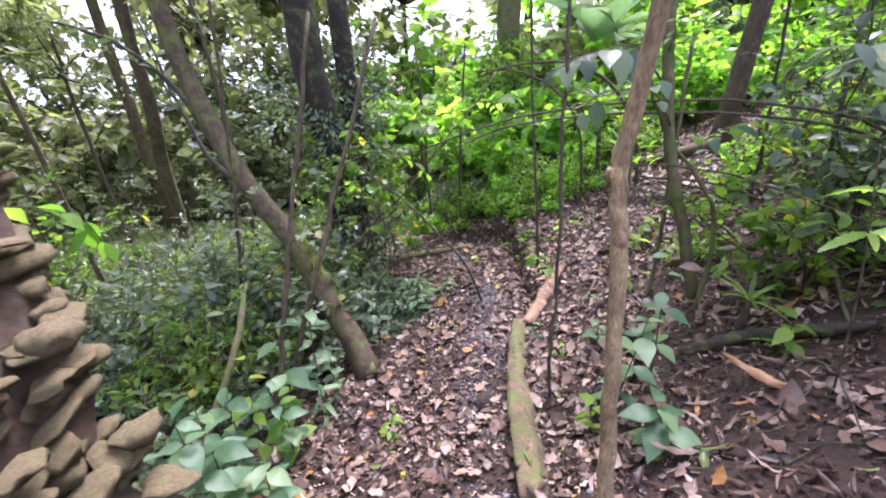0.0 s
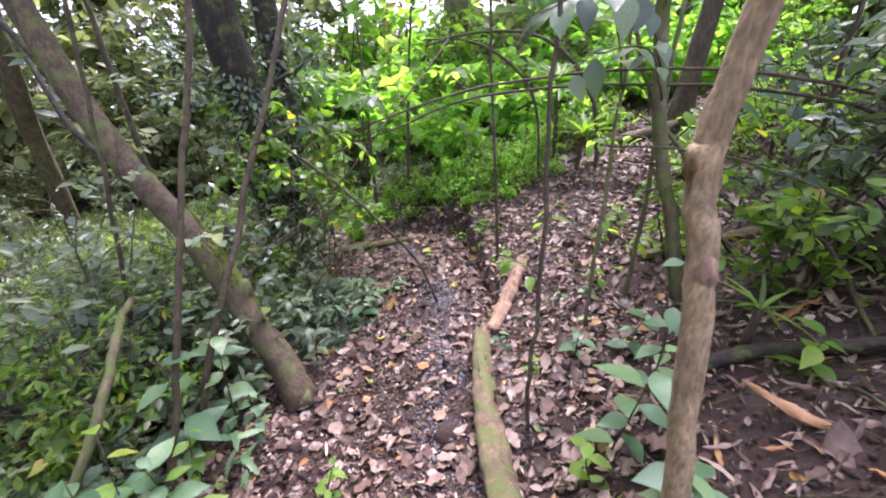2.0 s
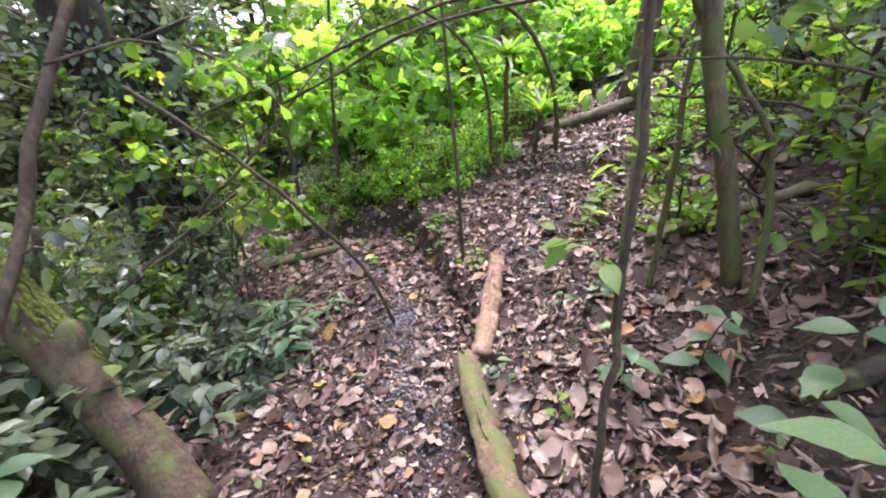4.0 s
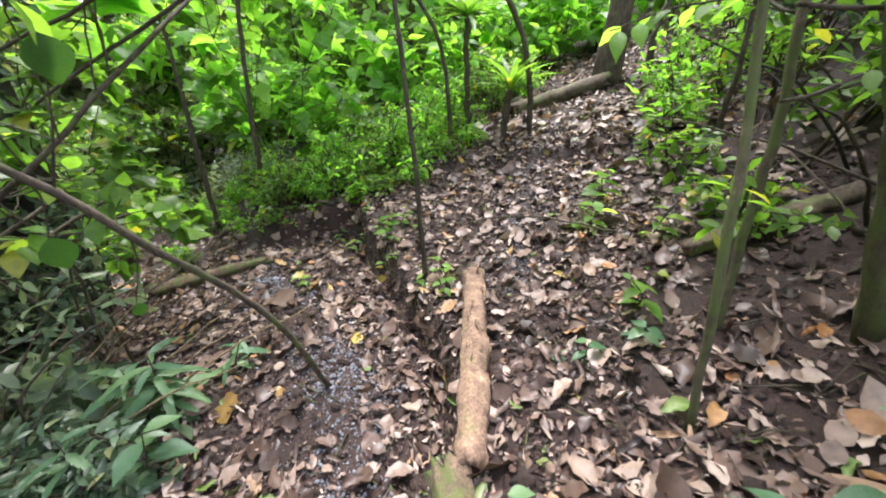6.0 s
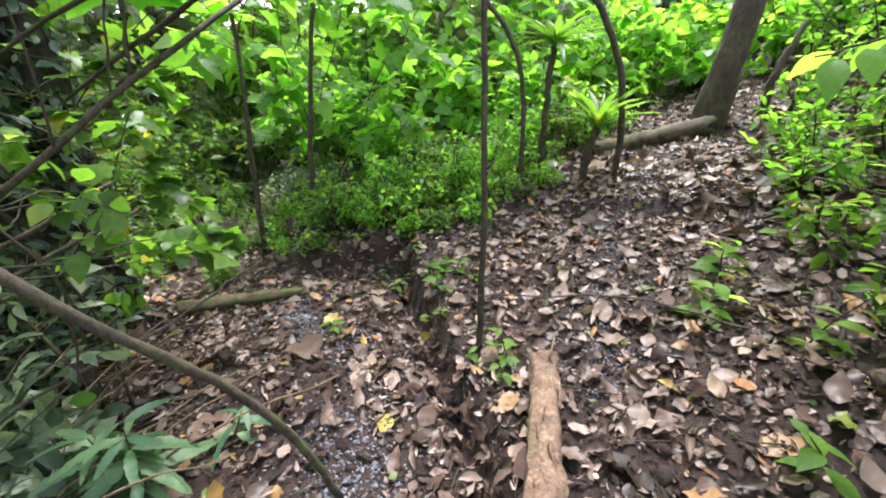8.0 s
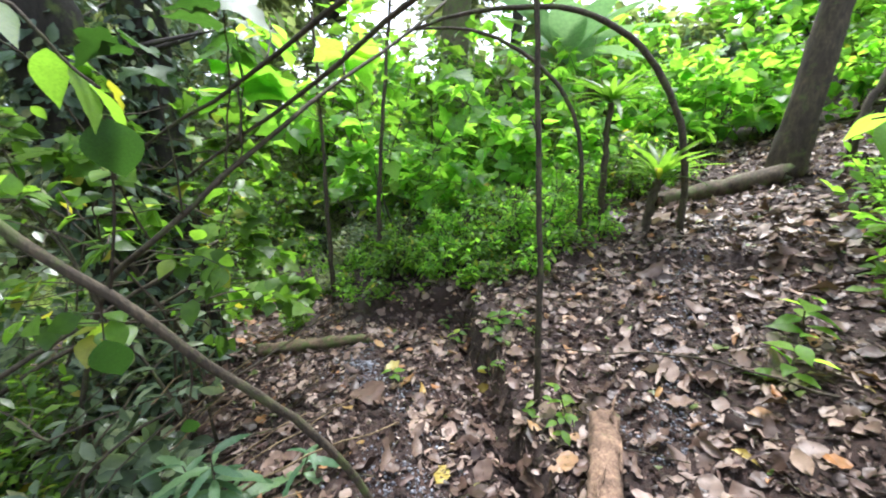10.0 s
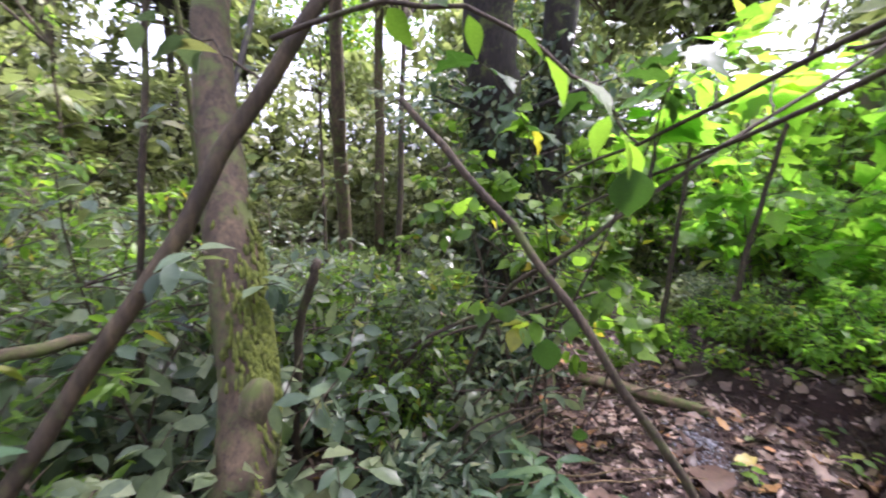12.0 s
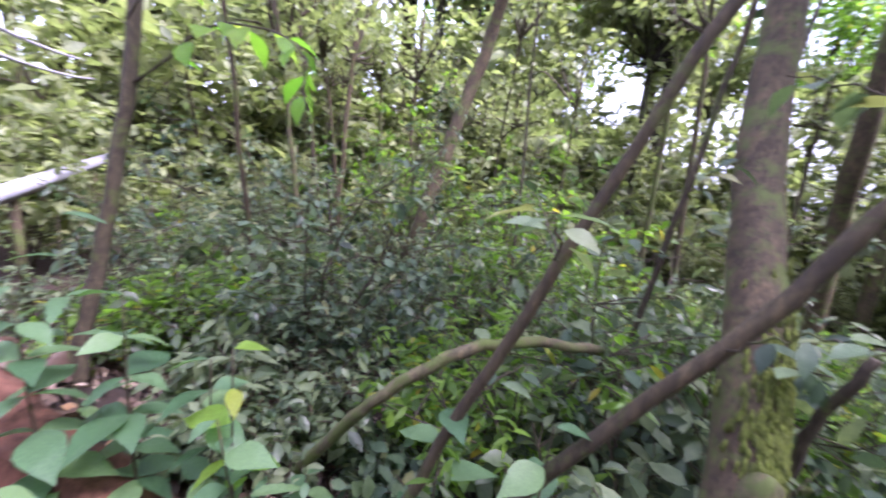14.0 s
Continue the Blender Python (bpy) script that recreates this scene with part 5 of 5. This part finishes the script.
part("stem", [tube([(0, 0, -0.02), (0, 0, 0.3)], [0.03, 0.02], 8)], BARK_STEM, blade)
rosette(blade, (0, 0, 0.28), 11, 0.22, M_BLADE, 9, 1.7)
blade2 = thing("strap_leaf_plant", -2.71, 4.11, at(-2.71, 4.11), "tuft of stiff strap-shaped green leaves", "plant")
part("stem", [tube([(0, 0, -0.02), (0, 0, 0.5)], [0.03, 0.02], 8)], BARK_STEM, blade2)
rosette(blade2, (0, 0, 0.46), 18, 0.36, M_BLADE, 10, 1.5)

# ---- slim trunks standing in the thicket ----
rngS = np.random.default_rng(91)
for k in range(34):
    x, y = rngS.uniform(-10, -2.8), rngS.uniform(-0.5, 10)
    if (-3.4 < x and y < 2.0) or (x < -3.6 and y > 5.2 and k % 4):
        continue
    r, h = rngS.uniform(0.014, 0.055), rngS.uniform(3.0, 5.5)
    lx, ly = rngS.normal(0, 0.35, 2)
    ob, ln = tall_stem("thin_tree", "slim bare trunk standing in the thicket", [(x, y, 0), (x + lx * 0.4 + rngS.normal(0, 0.05), y + ly * 0.4, -1.2 + h * 0.5), (x + lx, y + ly, -1.2 + h)], [r, r * 0.55], (BARK_STEM, BARK_GREY, BARK_MOSS)[k % 3], 700 + k, "tree", "slim trunks in the thicket", 7, 0.05, 0.01, 12)
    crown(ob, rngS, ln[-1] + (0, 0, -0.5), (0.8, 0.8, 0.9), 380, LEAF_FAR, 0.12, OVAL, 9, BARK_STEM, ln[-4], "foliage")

# ---- forest all round ----
FARLAB = "green forest shrub in the distance"
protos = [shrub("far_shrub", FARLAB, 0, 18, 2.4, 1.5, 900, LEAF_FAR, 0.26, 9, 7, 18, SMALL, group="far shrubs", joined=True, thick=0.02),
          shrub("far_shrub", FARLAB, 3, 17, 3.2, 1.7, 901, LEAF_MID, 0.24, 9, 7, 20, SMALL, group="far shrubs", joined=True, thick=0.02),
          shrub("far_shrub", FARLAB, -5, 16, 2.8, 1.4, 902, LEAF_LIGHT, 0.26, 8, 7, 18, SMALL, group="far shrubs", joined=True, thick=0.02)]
# Small-leaved shrubs whose colour already carries the distance haze
pale = [shrub("far_shrub", "grey-green forest shrub in the distance, paled as by haze", -12, 15.5, 2.6, 1.5, 903, LEAF_FAR, 0.15, 9, 7, 26, SMALL, group="far shrubs", joined=True, thick=0.02),
        shrub("far_shrub", "grey-green forest shrub in the distance, paled as by haze", -14, 12.5, 3.0, 1.3, 904, LEAF_FAR, 0.17, 8, 7, 24, OVAL, group="far shrubs", joined=True, thick=0.02)]
rngF = np.random.default_rng(31)


def open_spot(x, y):
    return (y < 11.5 and -7 < x < 7.5 and y > -2.2) or (-13.5 < x < -3.5 and 5.2 < y < 13.5)


n_far = 0
while n_far < 105:
    a, r = rngF.uniform(-1.5, 2.65), 7.5 + 24 * rngF.uniform(0, 1) ** 1.3
    x, y = -0.2 + r * math.sin(-a), 3 + r * math.cos(a)
    if open_spot(x, y):
        continue
    s = rngF.uniform(0.8, 1.3) * (1 + max(0, r - 14) * 0.05)
    copy_thing(pale[n_far % 2] if a > 0.45 and n_far % 5 else protos[n_far % 3], pose(x, y, at(x, y) - 0.05, 0, 0, rngF.uniform(0, 360)) @ Matrix.Scale(s, 4))
    n_far += 1


# low pale growth behind the clearing
for i in range(16):
    x, y = -14.5 + 12.0 * (i % 8) / 7 + rngF.normal(0, 0.4), 13.6 + 2.2 * (i // 8) + rngF.normal(0, 0.4)
    if i % 8 < 2:
        y -= 2.5
    copy_thing(pale[i % 2], pose(x, y, at(x, y) - 0.05, 0, 0, rngF.uniform(0, 360)) @ Matrix.Scale(rngF.uniform(0.7, 1.0), 4))


# growth and trees closing the view behind the vine-clad tree
for i, (x, y, s) in enumerate([(-3.0, 15.5, 1.9), (-5.0, 16.5, 2.0), (-1.4, 17.0, 2.0), (-7.2, 18.5, 2.8), (-3.6, 19.5, 3.4), (0.6, 18.5, 1.9), (-9.5, 19.0, 3.0), (-16, 9, 2.4), (-17, 6, 2.6)]):
    copy_thing(pale[i % 2], pose(x, y, at(x, y) - 0.1, 0, 0, 77 * i) @ Matrix.Scale(s, 4))


# tall pale growth that closes the lower side
for i in range(12):
    a, r = 1.35 + 0.85 * (i + 0.5) / 12, 13.5 + 3.5 * ((i * 5) % 4) / 3
    x, y = -0.2 - r * math.sin(a), 3 + r * math.cos(a)
    copy_thing(pale[i % 2], pose(x, y, at(x, y) - 0.1, 0, 0, 67 * i) @ Matrix.Scale(2.0 + 0.35 * (i % 3), 4))


# tall bright growth beyond the clearing
for i in range(9):
    a, r = 0.40 + 1.0 * (i + 0.5) / 9, 18.0 + 3.0 * ((i * 5) % 4) / 3
    x, y = -0.2 - r * math.sin(a), 3 + r * math.cos(a)
    copy_thing(pale[i % 2], pose(x, y, at(x, y) - 0.1, 0, 0, 67 * i) @ Matrix.Scale(2.7 + 0.3 * (i % 3), 4))


# far growth at the foot of the lower slope
for i in range(13):
    a, r = 0.55 + 0.085 * i, 20 + 4 * ((i * 7) % 3)
    x, y = -0.2 - r * math.sin(a), 3 + r * math.cos(a)
    copy_thing(pale[i % 2], pose(x, y, at(x, y) - 0.1, 0, 0, 41 * i) @ Matrix.Scale(1.5 + 0.15 * (i % 4), 4))


# tall understory that closes the view between shrubs and crowns
for i in range(44):
    a = -1.45 + 4.1 * (i + rngF.uniform(0, 0.9)) / 44
    r = rngF.uniform(12, 19)
    x, y = -0.2 + r * math.sin(-a), 3 + r * math.cos(a)
    if open_spot(x, y) or (0.62 < a < 1.0 and i % 2) or (a < 0.3 and i % 3 == 0):
        continue
    if 0.62 < a < 1.0:
        x, y = x * 1.25, y * 1.25
    copy_thing(pale[i % 2] if a > 0.3 else protos[(2, 2, 0)[i % 3]], pose(x, y, at(x, y) - 0.1, 0, 0, rngF.uniform(0, 360)) @ Matrix.Scale(rngF.uniform(1.9, 2.9), 4))


def forest_tree(seed, height, radius, leaf, bark):
    rng = np.random.default_rng(seed)
    ob, ln = tall_stem("forest_tree", "tall forest tree with an open leafy crown", [(0, 40, 0), (0.1, 40, height * 0.4), (0.2, 40.2, height)], [radius, radius * 0.8, radius * 0.4], bark, seed, "tree", "forest trees", 12, 0.05, 0.02, 14)
    crown(ob, rng, ln[-1] + (0, 0, -height * 0.3), (height * 0.32, height * 0.32, height * 0.42), 3000, leaf, 0.42, SMALL, 34, bark, ln[-8])
    return ob


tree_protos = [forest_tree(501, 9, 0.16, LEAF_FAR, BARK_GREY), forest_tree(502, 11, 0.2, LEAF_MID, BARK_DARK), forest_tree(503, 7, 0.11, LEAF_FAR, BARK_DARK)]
n_far = 0
while n_far < 40:
    a, r = rngF.uniform(-1.6, 2.7), rngF.uniform(9, 30)
    x, y = -0.2 + r * math.sin(-a), 3 + r * math.cos(a)
    if open_spot(x, y) or r < 15 or (r < 25 and a < 0.3) or (0.65 < a < 0.95 and r < 24):
        continue
    copy_thing(tree_protos[n_far % 3], pose(x, y, at(x, y) - 0.05, 0, 0, rngF.uniform(0, 360)) @ Matrix.Scale(rngF.uniform(0.85, 1.25), 4))
    n_far += 1
for i, (x, y, s) in enumerate([(-4.2, 18.0, 1.0), (-1.6, 19.5, 1.0), (-15.5, 3.5, 1.0), (-14, 8.5, 1.0)]):
    copy_thing(tree_protos[(0, 2)[i % 2]], pose(x, y, at(x, y) - 0.05, 0, 0, 50 * i) @ Matrix.Scale(s, 4))
for i, p in enumerate(tree_protos):
    x, y = [(-9, 12), (4.5, 17), (13, 10)][i]
    p.location = (x, y, at(x, y) - 0.05)

# ---- dry leaves on the ground ----
rngL = np.random.default_rng(77)


def thin(x, y):
    """How thickly leaves lie: thinner where feet have worn the path and on bare patches."""
    worn = np.exp(-((x - np.interp(y, [1, 2.2, 3.3, 4.4, 6.4], [0.18, 0.22, 0.3, 0.4, 0.1])) / 0.2) ** 2)
    patch = np.sin(3.1 * x + 1.7 * y) * np.sin(2.3 * y - 1.1 * x + 1)
    worn = np.maximum(worn, 0.8 * np.exp(-((x - 1.75 - 0.9 * (y - 4.6)) / 0.22) ** 2) * (y > 4.1))
    bank = np.clip((x - 0.95 - 0.62 * (y - 2)) * 1.5, 0, 1)
    bare = np.clip((x - 1.3 - 0.3 * (y - 2.6)) * 2.0, 0, 1) * np.clip((4.1 - y) / 0.6, 0, 1)
    verge = np.clip((-0.35 - x) * 2.5, 0, 1)
    return np.clip(1.0 - 0.75 * worn + 0.35 * patch - 0.3 * bank - 0.55 * bare - 0.5 * verge, 0.06, 1)


def litter(n, xr, yr, size, keep=None, shapes=DEAD, tilt=0.42, lift=(0.004, 0.022)):
    x, y = rngL.uniform(*xr, n), rngL.uniform(*yr, n)
    if keep is not None:
        m = rngL.uniform(0, 1, n) < keep(x, y)
        x, y = x[m], y[m]
    n = len(x)
    e = 0.02
    nrm = unit(np.stack([-(land(x + e, y) - land(x - e, y)) / (2 * e), -(land(x, y + e) - land(x, y - e)) / (2 * e), np.ones(n)], 1))
    a = rngL.uniform(0, 2 * math.pi, n)
    d = np.stack([np.cos(a), np.sin(a), np.zeros(n)], 1)
    d = unit(d - (d * nrm).sum(1, keepdims=True) * nrm + nrm * rngL.normal(0, 0.2, (n, 1)))
    P = np.stack([x, y, land(x, y)], 1) + nrm * rngL.uniform(*lift, (n, 1))
    U = nrm + rngL.normal(0, tilt, (n, 3))
    S = size * rngL.lognormal(0, 0.38, n)
    out = []
    w = rngL.integers(0, len(shapes), n)
    for k, sh in enumerate(shapes):
        j = w == k
        if j.any():
            out.append(leaves(P[j], d[j], U[j], S[j], sh))
    return out


part("leaf_litter", litter(11000, (-1.6, 3.6), (0.4, 7.6), 0.05, thin) + litter(6000, (-7, 8), (-3, 13), 0.085, thin) + litter(5000, (3.0, 6.5), (4.6, 8.8), 0.075) + litter(7000, (-5.5, -0.8), (0.0, 7.5), 0.065) + litter(5000, (-4, 5), (-4.5, 0.8), 0.065), LITTER, ground, "dry brown and tan fallen leaves", "stuff")
part("broad_litter", litter(10500, (-1.8, 4.2), (0.5, 9.2), 0.078, thin, BROKEN, 0.27, (0.008, 0.035)) + litter(3200, (-5.0, -0.8), (0.0, 8.5), 0.09, None, BROKEN, 0.3, (0.008, 0.035)), LITTER_MID, ground, "broad curled dry leaves lying over one another", "stuff")
part("strap_litter", litter(900, (0.9, 3.2), (0.5, 3.2), 0.105, None, [leaf_shape([0.05, 0.075, 0.08, 0.07, 0.04], 0.5, 0.3, 0.02), leaf_shape([0.05, 0.08, 0.075, 0.06, 0.04], -0.6, -0.3, 0.03)], 0.4, (0.01, 0.035)), LITTER_MID, ground, "long narrow dry leaves on the bank", "stuff")
part("leaf_fragments", litter(15000, (-1.2, 3.2), (0.9, 7.0), 0.03, lambda x, y: thin(x, y) + 0.25), LITTER_FINE, ground, "dark broken leaf fragments", "stuff")

# loose gravel worn bare in the middle of both paths
gn = 17000
gy_ = rngL.uniform(1.0, 6.4, gn)
upper = rngL.uniform(0, 1, gn) < 0.4
gxx = np.where(upper, 1.75 + (gy_ - 4.6) * 0.9, np.interp(gy_, [1, 2.2, 3.3, 4.4, 6.4], [0.18, 0.22, 0.3, 0.4, 0.1])) + rngL.normal(0, 0.17, gn)
ok = (~upper | (gy_ > 4.2)) & (rngL.uniform(0, 1, gn) < 0.5 + 0.7 * np.sin(3.7 * gy_ + 1.5) * np.sin(5 * gxx + 2 * gy_))
gxx, gy_ = gxx[ok], gy_[ok]
pv = np.array([(1, 0, 0), (-1, 0, 0), (0, 1, 0), (0, -1, 0), (0, 0, 1), (0, 0, -1)], float) * 0.6
pf = np.array([(0, 2, 4), (2, 1, 4), (1, 3, 4), (3, 0, 4), (2, 0, 5), (1, 2, 5), (3, 1, 5), (0, 3, 5)])
gp = np.stack([gxx, gy_, land(gxx, gy_) + 0.004], 1)
gs = 0.009 * rngL.lognormal(0, 0.45, len(gp))
rot = rngL.normal(size=(len(gp), 3, 3))
q1 = unit(rot[:, 0])
q2 = unit(np.cross(q1, rot[:, 1]))
q3 = np.cross(q1, q2)
GRV = gp[:, None] + gs[:, None, None] * (pv[None, :, 0:1] * q1[:, None] * 1.3 + pv[None, :, 1:2] * q2[:, None] + pv[None, :, 2:3] * q3[:, None])
part("gravel", [(GRV.reshape(-1, 3), (pf[None] + (np.arange(len(gp)) * 6)[:, None, None]).reshape(-1, 3))], GRAVEL, ground, "fine grey gravel showing through", "stuff")

# crumbs and clods of soil on the banks and under the litter
cn = 15000
cx, cy = rngL.uniform(-1.5, 3.4, cn), rngL.uniform(0.6, 7.2, cn)
cs = 0.014 * rngL.lognormal(0, 0.6, cn)
rot = rngL.normal(size=(cn, 3, 3))
q1 = unit(rot[:, 0])
q2 = unit(np.cross(q1, rot[:, 1]))
q3 = np.cross(q1, q2)
CRV = np.stack([cx, cy, land(cx, cy) + 0.003], 1)[:, None] + cs[:, None, None] * (pv[None, :, 0:1] * q1[:, None] * 1.4 + pv[None, :, 1:2] * q2[:, None] + pv[None, :, 2:3] * q3[:, None])
part("soil_crumbs", [(CRV.reshape(-1, 3), (pf[None] + (np.arange(cn) * 6)[:, None, None]).reshape(-1, 3))], SOIL, ground, "crumbs and clods of dark soil", "stuff")

# twigs in the litter
tn = []
for i in range(900):
    x, y, a, ln = rngL.uniform(-1.6, 3.4), rngL.uniform(1.0, 7.2), rngL.uniform(0, 6.28), rngL.uniform(0.06, 0.3)
    e = [(x + math.cos(a) * ln * u, y + math.sin(a) * ln * u, at(x + math.cos(a) * ln * u, y + math.sin(a) * ln * u) + 0.015 + 0.01 * u) for u in (0, 0.5, 1)]
    tn.append(tube(e, [0.004, 0.002], 4, caps=False))
part("twigs", tn, BARK_STEM, ground, "thin dry twigs", "stuff")

# rootlets hanging out of the cut earth edge
rl = []
for i in range(60):
    y = rngL.uniform(3.6, 6.3)
    x = float(np.interp(y, [3.5, 3.9, 4.3, 4.8, 5.4, 5.9, 6.4], [0.70, 0.92, 1.0, 1.0, 1.05, 1.02, 1.1])) + 0.05
    p = np.array([x, y, at(x + 0.06, y)])
    rl.append(tube(curve([p, p + (-0.04, rngL.normal(0, 0.04), -0.06), p + (-0.07, rngL.normal(0, 0.08), -rngL.uniform(0.1, 0.24))], 6), [rngL.uniform(0.002, 0.005), 0.001], 4, caps=False))
part("rootlets", rl, BARK_STEM, ground, "fine roots hanging from the cut earth edge", "stuff")

# the larger leaves, each a piece of its own
big = [make_mesh("fallen_leaf", v, f, LITTER_BIG) for v, f in [leaf_shape([0.15, 0.25, 0.28, 0.24, 0.13], 0.5, 0.35, 0.05), leaf_shape([0.14, 0.22, 0.24, 0.2, 0.12], -0.65, -0.4, 0.06), leaf_shape([0.10, 0.14, 0.15, 0.13, 0.08], 1.3, 0.3, 0.06), leaf_shape([0.2, 0.3, 0.33, 0.3, 0.18], 0.25, -0.3, 0.06)]]
for i in range(280):
    y = rngL.uniform(1.7, 6.6)
    x = rngL.uniform(-0.6, 0.5 + 0.5 * y) if i % 2 else rngL.uniform(0.5 + 0.15 * y, 0.75 + 0.35 * y)
    e = 0.03
    nrm = np.array([-(at(x + e, y) - at(x - e, y)) / (2 * e), -(at(x, y + e) - at(x, y - e)) / (2 * e), 1.0])
    if abs(nrm[0]) > 1.2 or (x > 1.5 and y < 3.6 and i % 3):
        continue
    a = rngL.uniform(0, 6.28)
    ob = new("fallen_leaf", big[i % 4])
    ob.parent = ground
    ob.matrix_basis = aim((x, y, at(x, y) + 0.022), (math.cos(a), math.sin(a), 0.1 - nrm[0] * -math.cos(a) * 0 + rngL.normal(0, 0.1)), nrm + rngL.normal(0, 0.35, 3), rngL.uniform(0.08, 0.15))
for x, y, z, s in [(1.36, 2.14, 0.31, 0.14)]:
    ob = new("orange_leaf", make_mesh("orange_leaf", *leaf_shape([0.15, 0.25, 0.28, 0.24, 0.13], 0.3, 0.1, 0.01), LITTER_BIG))
    tagged(ob, "orange dead leaf resting on a seedling", "leaf")
    ob.matrix_basis = aim((x, y, z), (1, -0.3, 0.05), (0, -0.3, 1), s)

# sunlit grass in a clearing
gn = 11000
gx2, gy2 = rngL.uniform(-13, -3.9, gn), rngL.uniform(5.4, 13, gn)
part("grass", [leaves(np.stack([gx2, gy2, land(gx2, gy2)], 1), np.stack([rngL.normal(0, 0.3, gn), rngL.normal(0, 0.3, gn), np.ones(gn)], 1), rngL.normal(size=(gn, 3)), rngL.uniform(0.1, 0.26, gn), SMALL)], GRASS, ground, "bright green grass in a clearing", "stuff")
